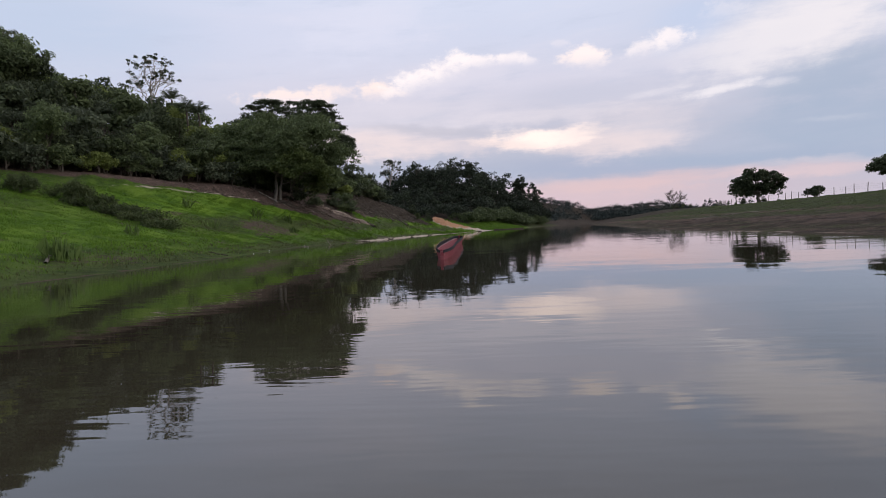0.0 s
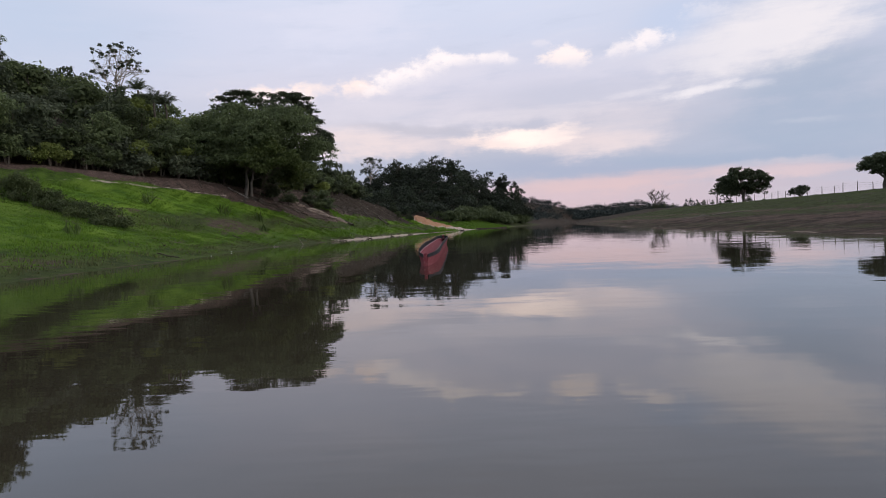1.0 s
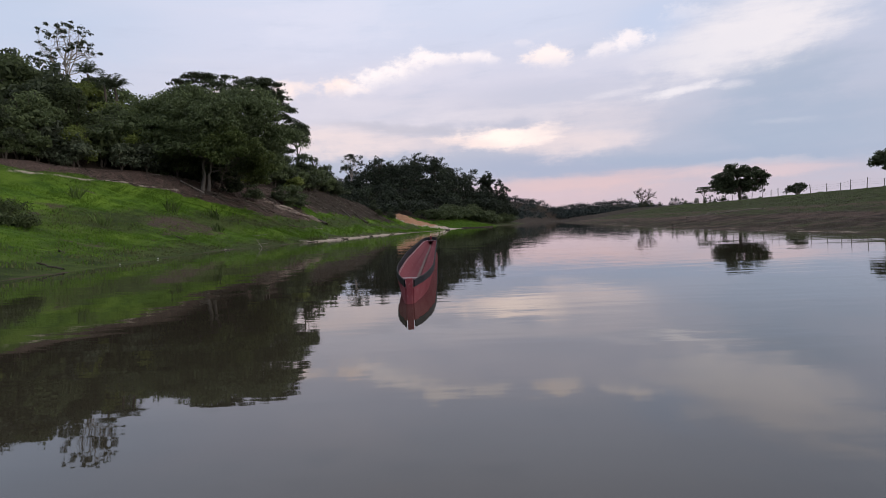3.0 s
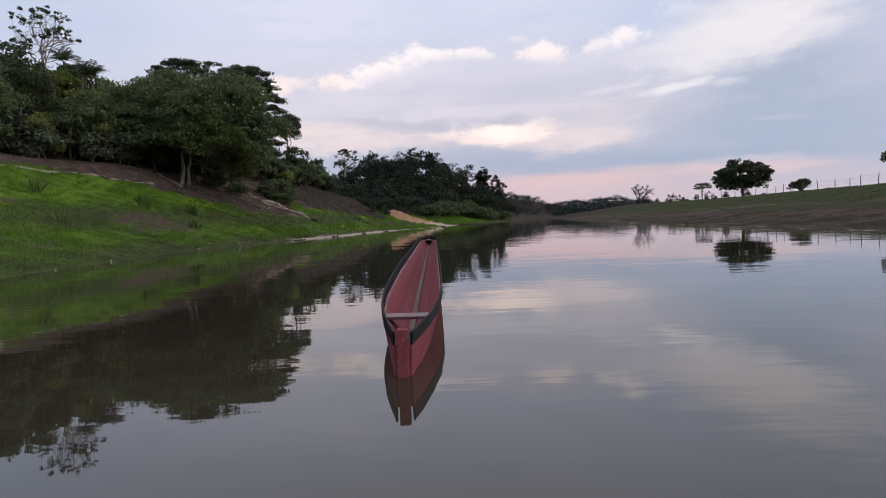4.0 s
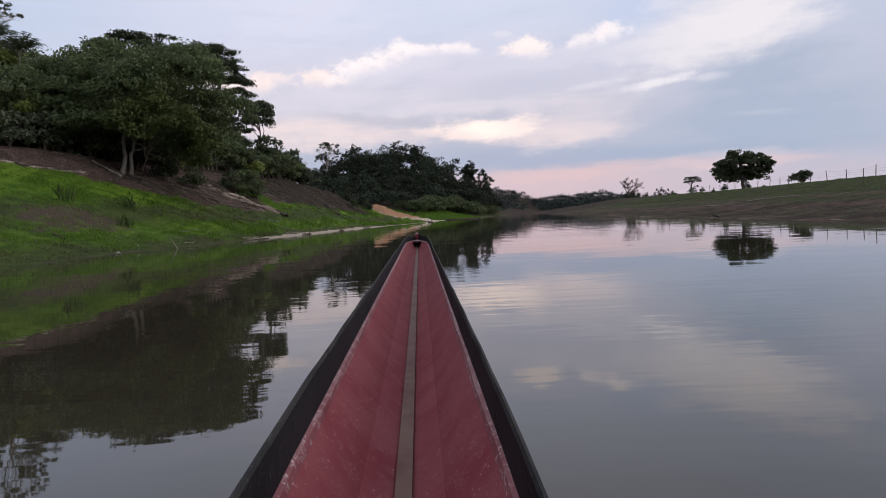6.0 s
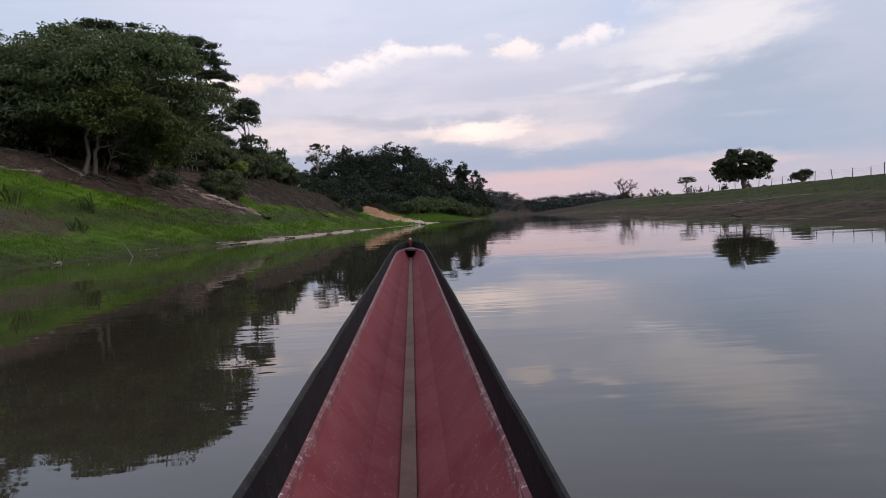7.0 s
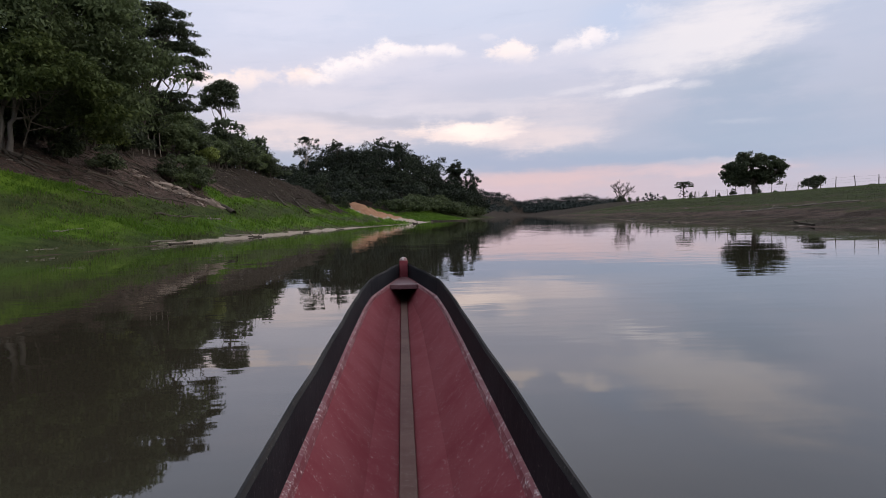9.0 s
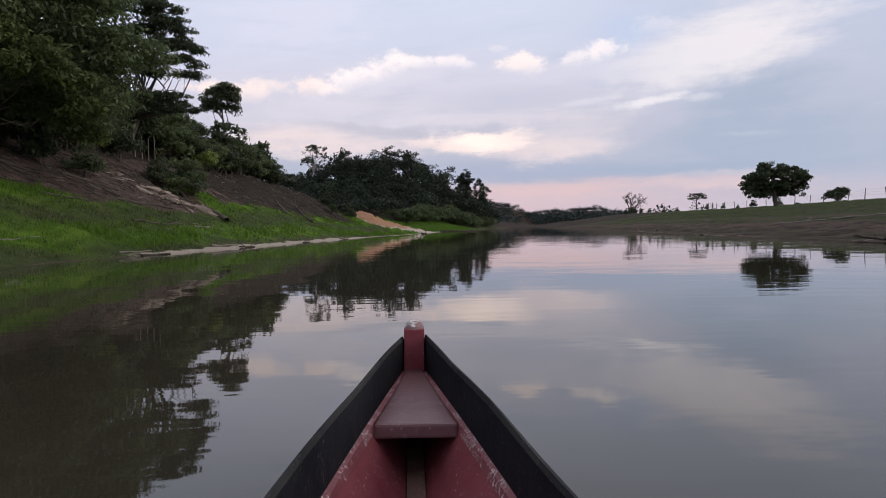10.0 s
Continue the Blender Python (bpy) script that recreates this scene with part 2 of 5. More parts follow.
LEAF_FAR = leaf_material("far_wood_leaves", (0.018, 0.025, 0.017), (0.034, 0.044, 0.026), (0.060, 0.073, 0.040), 0.30, 0.18)
THICKET = leaf_material("thicket_weed", (0.045, 0.060, 0.024), (0.078, 0.098, 0.038), (0.115, 0.135, 0.052), 0.3, 0.5)
GRASS = leaf_material("grass_blades", (0.060, 0.116, 0.014), (0.098, 0.178, 0.019), (0.155, 0.246, 0.030), 0.45, 0.30)
REED = leaf_material("dark_weed", (0.060, 0.090, 0.026), (0.095, 0.140, 0.036), (0.14, 0.19, 0.055), 0.40, 0.5)


def bark_material(name, a, b, scale=6.0):
    m, t, out = material(name)
    pos = node(t, "ShaderNodeMapping", [("Vector", place_of(t))])
    pos.inputs["Scale"].default_value = (1, 1, 0.25)
    n = noise_of(t, pos.outputs[0], scale, 6.0, 0.65)
    big = noise_of(t, place_of(t), 0.8, 3.0)
    col = blend(t, steps(t, big, 0.35, 0.65), blend(t, n, a, b), b)
    finish(t, out, col, 0.9, n, 0.7, 0.03)
    return m


BARK = bark_material("bark", (0.034, 0.027, 0.022), (0.105, 0.088, 0.072))
BARK_PALE = bark_material("pale_bark", (0.12, 0.10, 0.085), (0.30, 0.26, 0.22))
DRIFTWOOD = bark_material("driftwood", (0.09, 0.076, 0.064), (0.23, 0.20, 0.17), 14.0)
DRIFT_DARK = bark_material("wet_driftwood", (0.03, 0.025, 0.02), (0.09, 0.075, 0.06), 14.0)
POSTWOOD = bark_material("weathered_post", (0.07, 0.06, 0.05), (0.17, 0.15, 0.13), 20.0)


def ground_material():
    m, t, out = material("river_ground")
    att = t.nodes.new("ShaderNodeAttribute")
    att.attribute_name = "cover"
    sep = node(t, "ShaderNodeSeparateColor", [("Color", att.outputs["Color"])])
    pos = place_of(t)
    fine, mid, big = noise_of(t, pos, 9.0, 6.0, 0.65), noise_of(t, pos, 1.3, 5.0, 0.6), noise_of(t, pos, 0.22, 4.0)
    soil = blend(t, steps(t, fine, 0.28, 0.72), (0.050, 0.034, 0.029), (0.190, 0.132, 0.106))
    soil = blend(t, steps(t, mid, 0.44, 0.64), blend(t, 0.45, soil, (0.050, 0.036, 0.030)), soil)
    lush = t.nodes.new("ShaderNodeAttribute")
    lush.attribute_name = "lush"
    turf = blend(t, steps(t, mid, 0.32, 0.68), (0.042, 0.090, 0.011), (0.106, 0.193, 0.018))
    turf = blend(t, steps(t, big, 0.45, 0.62), turf, blend(t, fine, (0.102, 0.188, 0.017), (0.160, 0.248, 0.026)))
    poor = blend(t, steps(t, mid, 0.3, 0.7), (0.030, 0.036, 0.016), (0.060, 0.067, 0.029))
    poor = blend(t, steps(t, fine, 0.54, 0.74), poor, (0.078, 0.068, 0.048))
    turf = blend(t, lush.outputs["Fac"], poor, turf)
    turf = blend(t, steps(t, fine, 0.58, 0.75), turf, (0.08, 0.08, 0.035))
    sand = blend(t, fine, (0.34, 0.27, 0.215), (0.50, 0.42, 0.35))
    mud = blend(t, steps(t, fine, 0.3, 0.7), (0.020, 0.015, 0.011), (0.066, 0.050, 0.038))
    clay = blend(t, mid, (0.24, 0.118, 0.066), (0.46, 0.265, 0.165))
    heap = t.nodes.new("ShaderNodeAttribute")
    heap.attribute_name = "heap"
    ragged = t.nodes.new("ShaderNodeMath")
    ragged.operation = "MULTIPLY_ADD"
    t.links.new(mid, ragged.inputs[0])
    ragged.inputs[1].default_value, ragged.inputs[2].default_value = 0.9, -0.45

    def mask(channel):
        add = t.nodes.new("ShaderNodeMath")
        t.links.new(channel, add.inputs[0])
        t.links.new(ragged.outputs[0], add.inputs[1])
        return steps(t, add.outputs[0], 0.36, 0.64)

    col = blend(t, mask(sep.outputs[0]), soil, turf)
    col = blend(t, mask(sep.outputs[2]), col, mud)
    col = blend(t, mask(sep.outputs[1]), col, sand)
    col = blend(t, mask(heap.outputs["Fac"]), col, clay)
    b = t.nodes.new("ShaderNodeMath")
    b.operation = "ADD"
    t.links.new(fine, b.inputs[0])
    t.links.new(mid, b.inputs[1])
    finish(t, out, col, 0.95, b.outputs[0], 0.95, 0.22)
    return m


def water_material():
    m, t, out = material("river_water")
    pos = place_of(t)
    stretch = node(t, "ShaderNodeMapping", [("Vector", pos)])
    stretch.inputs["Scale"].default_value = (0.8, 1.25, 1)
    long_ = node(t, "ShaderNodeMapping", [("Vector", pos)])
    long_.inputs["Scale"].default_value = (0.55, 2.1, 1)
    long_.inputs["Rotation"].default_value = (0, 0, radians(9))
    a = noise_of(t, stretch.outputs[0], 0.42, 2.0, 0.45)
    b = noise_of(t, long_.outputs[0], 1.9, 2.0, 0.5)
    c = noise_of(t, pos, 0.075, 3.0)
    h = blend(t, steps(t, c, 0.44, 0.62), blend(t, 0.09, a, b), blend(t, 0.29, a, b))
    silt = noise_of(t, pos, 0.12, 3.0)
    col = blend(t, silt, WATER_DARK, WATER_LIGHT)
    finish(t, out, col, 0.02, h, WATER_BUMP, 0.11, IOR=WATER_IOR)
    return m


def painted_wood(name, paint, worn, bare, wear=0.62, gloss=0.5):
    """Old boat paint: blotchy, chipped to bare wood, dusty."""
    m, t, out = material(name)
    pos = place_of(t)
    fine, mid, big = noise_of(t, pos, 110.0, 6.0, 0.72), noise_of(t, pos, 17.0, 6.0, 0.62), noise_of(t, pos, 3.5, 4.0)
    col = blend(t, steps(t, big, 0.3, 0.7), paint, worn)
    col = blend(t, steps(t, mid, 0.45, 0.75), col, blend(t, 0.35, worn, paint))
    grain = node(t, "ShaderNodeMapping", [("Vector", pos)])
    grain.inputs["Scale"].default_value = (90, 14, 90)
    scratch = noise_of(t, grain.outputs[0], 1.0, 5.0, 0.7)
    chip = t.nodes.new("ShaderNodeMath")
    chip.operation = "MULTIPLY"
    t.links.new(steps(t, fine, wear - 0.04, wear + 0.04), chip.inputs[0])
    t.links.new(steps(t, mid, 0.46, 0.56), chip.inputs[1])
    col = blend(t, chip.outputs[0], col, bare)
    thin = t.nodes.new("ShaderNodeMath")
    thin.operation = "MULTIPLY"
    t.links.new(steps(t, scratch, 0.62, 0.74), thin.inputs[0])
    thin.inputs[1].default_value = 0.13
    col = blend(t, thin.outputs[0], col, bare)
    finish(t, out, col, gloss, mid, 0.35, 0.006)
    return m


GROUND, WATER = ground_material(), water_material()
RED = painted_wood("oxide_red_paint", (0.180, 0.037, 0.047), (0.215, 0.060, 0.069), (0.46, 0.38, 0.36), 0.625, 0.8)
RED_WORN = painted_wood("worn_red_paint", (0.120, 0.046, 0.054), (0.165, 0.082, 0.088), (0.30, 0.24, 0.23), 0.60, 0.38)
RED_CHIPPED = painted_wood("chipped_red_paint", (0.150, 0.032, 0.041), (0.190, 0.054, 0.062), (0.60, 0.54, 0.52), 0.56, 0.55)
CAP = painted_wood("worn_post_top", (0.20, 0.11, 0.11), (0.34, 0.25, 0.245), (0.62, 0.58, 0.56), 0.47, 0.6)
BLACK = painted_wood("black_paint", (0.007, 0.0085, 0.011), (0.015, 0.016, 0.019), (0.12, 0.115, 0.11), 0.62, 0.6)
EDGE = painted_wood("bare_gunwale_edge", (0.020, 0.020, 0.021), (0.040, 0.038, 0.037), (0.085, 0.078, 0.072), 0.60, 0.8)
KEEL = painted_wood("brown_keelson", (0.10, 0.05, 0.045), (0.15, 0.09, 0.075), (0.22, 0.19, 0.16), 0.6, 0.6)


def plain_rough(name, a, b, scale=5.0, rough=0.9, bump=0.5):
    m, t, out = material(name)
    n = noise_of(t, place_of(t), scale, 6.0, 0.62)
    w = noise_of(t, place_of(t), scale * 0.2, 3.0)
    col = blend(t, steps(t, w, 0.35, 0.65), blend(t, n, a, b), blend(t, 0.5, a, b))
    finish(t, out, col, rough, n, bump, 0.05)
    return m


CLAY = plain_rough("pale_clay", (0.20, 0.145, 0.11), (0.44, 0.36, 0.30), 3.0)
WIRE = plain_rough("galvanised_wire", (0.16, 0.16, 0.16), (0.28, 0.28, 0.28), 30.0, 0.5)
LITTER = plain_rough("pale_litter", (0.38, 0.37, 0.35), (0.55, 0.54, 0.52), 20.0)
# ---- the lie of the land: shorelines, bank profiles and hills, all as functions of the plan ----
LEFT_Y = [-60, 12, 17, 26, 36, 41, 46, 52, 56, 62, 70, 77, 92, 110, 140, 147, 152, 170, 240, 290, 400, 640, 760]
LEFT_X = [-11.0, -11.1, -11.6, -11.8, -12.9, -13.4, -12.5, -11.8, -11.0, -10.3, -9.2, -8.6, -6.4, -2.6, 1.8, 3.1, 2.6, 7, 22, 33, 50, 92, 135]
RIGHT_Y = [-60, 16, 30, 43, 56, 66, 90, 97, 120, 163, 200, 250, 300, 400, 640, 760]
RIGHT_X = [13.4, 14.0, 14.4, 15.0, 16.2, 17.2, 20.5, 22, 25, 29, 34.5, 43, 50, 62, 100, 136]
RIDGE_Y = [0, 165, 200, 280, 400, 640, 760]
RIDGE_X = [60, 60, 74, 88, 102, 132, 149]
BANK_Y = [0, 30, 40, 46, 57, 70, 82, 100, 110, 120, 135, 165, 240]
BANK_TOP = [7.05, 6.9, 6.75, 6.7, 5.75, 5.6, 5.9, 6.25, 4.4, 2.2, 1.9, 3.1, 4.2]
BANK_WIDE = [32.3, 28.0, 23, 19.3, 12.4, 12.1, 12.8, 13.4, 10.6, 11, 16, 18, 22]
TILT = 0.0157  # general fall of the land from the left hill to the right pasture


def ramp(v, a, b):
    s = np.clip((v - a) / (b - a), 0, 1)
    return s * s * (3 - 2 * s)


def waves(x, y, size, seed=0.0):
    """Smooth uneven ground of about that wavelength, from -1 to 1."""
    k = 6.2832 / size
    return (np.sin(k * (x * 0.83 + y * 0.55) + seed) + np.sin(k * (x * -0.47 + y * 0.91) * 1.37 + seed * 2.1 + 1.3)
            + np.sin(k * (x * 0.21 - y * 1.03) * 1.93 + seed * 0.7 + 4.1) + np.sin(k * (x * 1.21 + y * 0.13) * 2.71 + seed * 1.7)) / 4


def shore_left(y):
    return np.interp(y, LEFT_Y, LEFT_X) + 0.22 * waves(y, y * 0.3, 7.0, 2.0) + 0.1 * waves(y * 1.1, y, 2.3, 5.0)


def shore_right(y):
    return np.interp(y, RIGHT_Y, RIGHT_X) + 0.35 * waves(y, y * 0.2, 11.0, 3.0)


def ridge_right(y):
    return np.interp(y, RIDGE_Y, RIDGE_X)


def heap_line(x, y):
    """How far along the tail of sand a place lies, 0 to 1, and how far off its middle; its upper end breaks off steeply."""
    along = np.clip(((x + 8.4) * 11.4 + (y - 116) * 31) / (11.4 ** 2 + 31 ** 2), 0, 1)
    return along, np.hypot(x + 8.4 - 11.4 * along, (y - 116 - 31 * along) * 0.55) * (1 + 0.8 * ramp(-x - y * 0.1, -4.0, -1.2))


def heap_rise(x, y):
    along, off = heap_line(x, y)
    crest = (1.35 * (1 - along) ** 1.3 + 0.3 * (1 - along)) * (1 + 0.10 * np.sin(2.3 * x + 1.1 * y) + 0.08 * np.sin(3.9 * y - 1.7 * x) + 0.05 * np.sin(6.1 * x + 2.7 * y))
    return crest * np.exp(-(off / (2.9 - 0.6 * along)) ** 4)


def ground_height(x, y):
    x, y = np.asarray(x, float), np.asarray(y, float)
    dl, dr = shore_left(y) - x, x - shore_right(y)
    # left bank and the wooded hill behind it
    top, wide = np.interp(y, BANK_Y, BANK_TOP), np.interp(y, BANK_Y, BANK_WIDE)
    s = np.maximum(dl, 0) / wide
    steep = 1.2 + 0.7 * ramp(y, 84, 104) * (1 - ramp(y, 150, 200))
    bank = top * np.where(s < 1, np.maximum(s, 1e-6) ** steep, 1 + 0.14 * np.log1p(np.maximum(s - 1, 0) * 4))
    hill = 30 * (1 - np.exp(-np.maximum(dl - wide - 3, 0) * 0.37 / 30)) * (1 - ramp(y, 92, 150)) * ramp(y, -160, 0)
    # the far wooded hill on the same side
    far = 14.5 * np.exp(-((x + 16) / 40) ** 2 - ((y - 270) / 38) ** 2) * ramp(dl, 2, 24)
    left = bank + hill + far + TILT * np.clip(dl - wide, 0, 80)
    # spoil heap above the sandy landing
    left = left + heap_rise(x, y) * ramp(dl, 0, 2.5)
    # eroded gully edge by the clay scar
    left = left - 0.7 * np.exp(-((y - 73.5 - (dl - 7) * 0.35) / 1.3) ** 2) * ramp(dl, 2, 5) * (1 - ramp(dl, 10, 13))
    # right bank: a long slope up to the fence line, then pasture
    w = ridge_right(y) - shore_right(y)
    q = np.maximum(dr, 0) / w
    high = np.interp(y, [0, 90, 130, 160, 200, 260, 330, 600], [3.8, 3.75, 3.6, 3.5, 4.2, 4.9, 5.6, 3.0])
    right = high * np.where(q < 1, 0.55 * q + 0.45 * ramp(q, 0, 1), 1 + 0.05 * np.log1p(np.maximum(q - 1, 0))) - TILT * np.clip(dr - w, 0, 120)
    z = np.where(dl > 0, left, np.where(dr > 0, right, -np.minimum(np.minimum(-dl, -dr), 8.0) * 0.16))
    land = np.clip(np.maximum(dl, dr) / 3.0, 0, 1)
    z = z + land * (0.16 * waves(x, y, 9.0, 1.0) + 0.06 * waves(x, y, 2.6, 7.0))
    z = np.where(np.maximum(dl, dr) > 0, np.maximum(z, 0.015 * np.clip(np.maximum(dl, dr), 0, 1)), z)
    # distant hills beyond the bend
    hills = (10 * np.exp(-((x + 40) / 130) ** 2 - ((y - 640) / 90) ** 2) + 24 * np.exp(-((x - 60) / 58) ** 2 - ((y - 830) / 60) ** 2)
             + 10.5 * np.exp(-((x - 125) / 26) ** 2 - ((y - 850) / 50) ** 2) + 13 * np.exp(-((x - 268) / 38) ** 2 - ((y - 980) / 80) ** 2)
             + 9.5 * np.exp(-((x - 212) / 45) ** 2 - ((y - 1000) / 80) ** 2) + 8 * np.exp(-((x - 160) / 90) ** 2 - ((y - 1060) / 80) ** 2)
             + 2 * np.exp(-((x - 330) / 60) ** 2 - ((y - 1020) / 80) ** 2) + 5 * np.exp(-((x - 420) / 160) ** 2 - ((y - 1050) / 160) ** 2))
    return z + hills * np.maximum(ramp(np.maximum(dl, dr), 0, 40), ramp(y, 765, 800)) + 3 * ramp(y, 700, 1200)


# ---- mesh helpers ----
def mesh_from(name, verts, faces, mat, smooth=False):
    """A mesh from numpy rows of corners and of equal-sided faces."""
    me = bpy.data.meshes.new(name)
    verts, faces = np.asarray(verts, np.float32), np.asarray(faces, np.int32)
    k = faces.shape[1]
    me.vertices.add(len(verts))
    me.vertices.foreach_set("co", verts.ravel())
    me.loops.add(faces.size)
    me.loops.foreach_set("vertex_index", faces.ravel())
    me.polygons.add(len(faces))
    me.polygons.foreach_set("loop_start", np.arange(0, faces.size, k, dtype=np.int32))
    if smooth:
        me.polygons.foreach_set("use_smooth", np.ones(len(faces), bool))
    me.materials.append(mat)
    me.update(calc_edges=True)
    me.validate()
    return me


def piece(name, me, parent=None, label=""):
    ob = new(name, me)
    if parent is not None:
        ob.parent = parent
    return tagged(ob, label)


def thing(name, place, label, category, group="", turn=0.0):
    ob = new(name)
    ob.empty_display_size = 0.2
    ob.matrix_basis = pose(*place, 0, 0, turn)
    return tagged(ob, label, category, group)


def joined(chunks):
    """Several (verts, faces) as one."""
    vs, fs, base_ = [], [], 0
    for v, f in chunks:
        vs.append(v)
        fs.append(np.asarray(f) + base_)
        base_ += len(v)
    return np.concatenate(vs), np.concatenate(fs)


def tube(points, radii, sides=7, rng=None, rough=0.0):
    """A tapered limb through points, closed at its tip by its thinness."""
    pts, radii = np.asarray(points, float), np.asarray(radii, float)
    n = len(pts)
    way = np.gradient(pts, axis=0)
    way /= np.linalg.norm(way, axis=1)[:, None] + 1e-9
    ref = np.where(np.abs(way[:, 2:3]) > 0.9, np.array([[1.0, 0, 0]]), np.array([[0, 0, 1.0]]))
    a = np.cross(way, ref)
    a /= np.linalg.norm(a, axis=1)[:, None]
    b = np.cross(way, a)
    ang = np.arange(sides) * 2 * np.pi / sides
    r = radii[:, None] * (1 + (rng.uniform(-rough, rough, (n, sides)) if rng is not None else 0))
    v = pts[:, None] + r[..., None] * (np.cos(ang)[None, :, None] * a[:, None] + np.sin(ang)[None, :, None] * b[:, None])
    i, j = np.meshgrid(np.arange(n - 1), np.arange(sides), indexing="ij")
    f = np.stack([i * sides + j, i * sides + (j + 1) % sides, (i + 1) * sides + (j + 1) % sides, (i + 1) * sides + j], -1).reshape(-1, 4)
    return v.reshape(-1, 3), f


def bent(rng, a, b, steps_=5, sag=0.1):
    """A crooked way from a to b."""
    a, b = np.asarray(a, float), np.asarray(b, float)
    s = np.linspace(0, 1, steps_)[:, None]
    size = np.linalg.norm(b - a)
    wob = rng.normal(0, sag * size, (steps_, 3)) * np.sin(np.pi * s)
    return a + (b - a) * s + wob


def leaf_quads(rng, centres, radii, per, size, flat=0.6, up=0.5, slim=0.45):
    """Clumps of small pointed leaves round the centres: (verts, faces)."""
    n = len(centres) * per
    c = np.repeat(centres, per, 0)
    r = np.repeat(radii, per)
    d = rng.normal(size=(n, 3))
    d /= np.linalg.norm(d, axis=1)[:, None]
    rad = r * rng.uniform(0.25, 1.0, n) ** 0.6
    p = c + d * rad[:, None] * np.array([1, 1, flat])
    nor = d * 0.6 + rng.normal(0, 0.5, (n, 3)) + np.array([0, 0, up])
    nor /= np.linalg.norm(nor, axis=1)[:, None]
    t = np.cross(nor, rng.normal(size=(n, 3)))
    t /= np.linalg.norm(t, axis=1)[:, None]
    b = np.cross(nor, t)
    L = (size * rng.uniform(0.6, 1.35, n))[:, None]
    W = L * slim
    droop = np.array([0, 0, -0.18]) * L
    v = np.stack([p - t * L * 0.5, p + b * W * 0.5, p + t * L * 0.5 + droop, p - b * W * 0.5], 1).reshape(-1, 3)
    return v, np.arange(n * 4).reshape(n, 4)


def crown_centres(rng, lobes, n, shell=0.55):
    """Clump centres spread over a crown made of lobes (x, y, z, rx, ry, rz)."""
    lobes = np.asarray(lobes, float)
    vol = (lobes[:, 3] * lobes[:, 4] + lobes[:, 3] * lobes[:, 5] + lobes[:, 4] * lobes[:, 5])
    pick = rng.choice(len(lobes), n, p=vol / vol.sum())
    d = rng.normal(size=(n, 3))
    d /= np.linalg.norm(d, axis=1)[:, None]
    d[:, 2] = np.where(d[:, 2] < -0.35, -d[:, 2], d[:, 2])
    k = rng.uniform(shell, 1.0, n)[:, None]
    return lobes[pick, :3] + d * k * lobes[pick, 3:]


def random_lobes(rng, low, high, wide, n, squash=0.75):
    """Lobes that fill a crown of that half width between two heights."""
    out = []
    for i in range(n):
        a = rng.uniform(0, 6.283)
        k = rng.uniform(0, 0.68) * wide
        z = rng.uniform(low + 0.2 * (high - low), high - 0.25 * (high - low))
        r = wide * rng.uniform(0.36, 0.6)
        out.append((k * math.cos(a), k * math.sin(a), z, r, r * rng.uniform(0.8, 1.2), min(r * squash, (high - low) * 0.42)))
    out.append((0, 0, high - 0.3 * (high - low), wide * 0.5, wide * 0.5, (high - low) * 0.3))
    return out


def tree_meshes(seed, height, trunk, lobes, clumps, per, clump, leaf, leaf_mat, bark_mat=None, stems=1, flat=0.6, up=0.5, slim=0.45, limbs=9, splay=0.25, shell=0.55, twigs=0.0):
    """Trunk and crown of one broadleaf tree, standing at the origin."""
    rng = np.random.default_rng(seed)
    centres = crown_centres(rng, lobes, clumps, shell)
    low = min(l[2] - l[5] for l in lobes)
    mid = np.mean([l[:3] for l in lobes], axis=0)
    chunks = []
    for s in range(stems):
        a = 6.283 * s / stems + rng.uniform(0, 1)
        foot = np.array([math.cos(a), math.sin(a), 0]) * (trunk * 2.6 if stems > 1 else 0)
        foot[2] = -0.4
        fork = np.array([mid[0] * 0.5 + splay * math.cos(a) * (stems > 1) * 2, mid[1] * 0.5 + splay * math.sin(a) * (stems > 1) * 2, low + 0.25 * (height - low)])
        way = bent(rng, foot, fork, 7, 0.035)
        r = trunk * np.linspace(1.0, 0.6, 7)
        r[0] *= 1.7
        r[1] *= 1.12
        chunks.append(tube(way, r, 9, rng, 0.08))
        for k in range(max(2, limbs // stems)):
            end = centres[rng.integers(len(centres))]
            start = way[rng.integers(4, 7)] if height > 5 else way[rng.integers(1, 7)]
            n_ = 6
            path = bent(rng, start, end, n_, 0.07)
            chunks.append(tube(path, trunk * np.linspace(0.5, 0.07, n_), 6, rng, 0.05))
            for _ in range(2):
                e2 = path[-1] + rng.normal(0, 1, 3) * clump * 0.5
                chunks.append(tube(bent(rng, path[3], e2, 4, 0.08), trunk * np.linspace(0.2, 0.04, 4), 5))
    if twigs:
        for c in centres[:int(len(centres) * twigs)]:
            near = chunks[rng.integers(len(chunks))][0]
            s0 = near[np.argmin(((near - c) ** 2).sum(1))]
            chunks.append(tube(bent(rng, s0, c, 4, 0.06), trunk * np.linspace(0.14, 0.03, 4), 4))
    wood = mesh_from("trunk", *joined(chunks), bark_mat or BARK, True)
    crown = mesh_from("crown", *leaf_quads(rng, centres, clump * rng.uniform(0.6, 1.3, clumps), per, leaf, flat, up, slim), leaf_mat)
    return wood, crown


def tree(name, place, label, meshes, category="tree", group="", turn=0.0):
    root = thing(name, place, label, category, group, turn)
    piece("trunk", meshes[0], root)
    piece("crown", meshes[1], root)
    return root


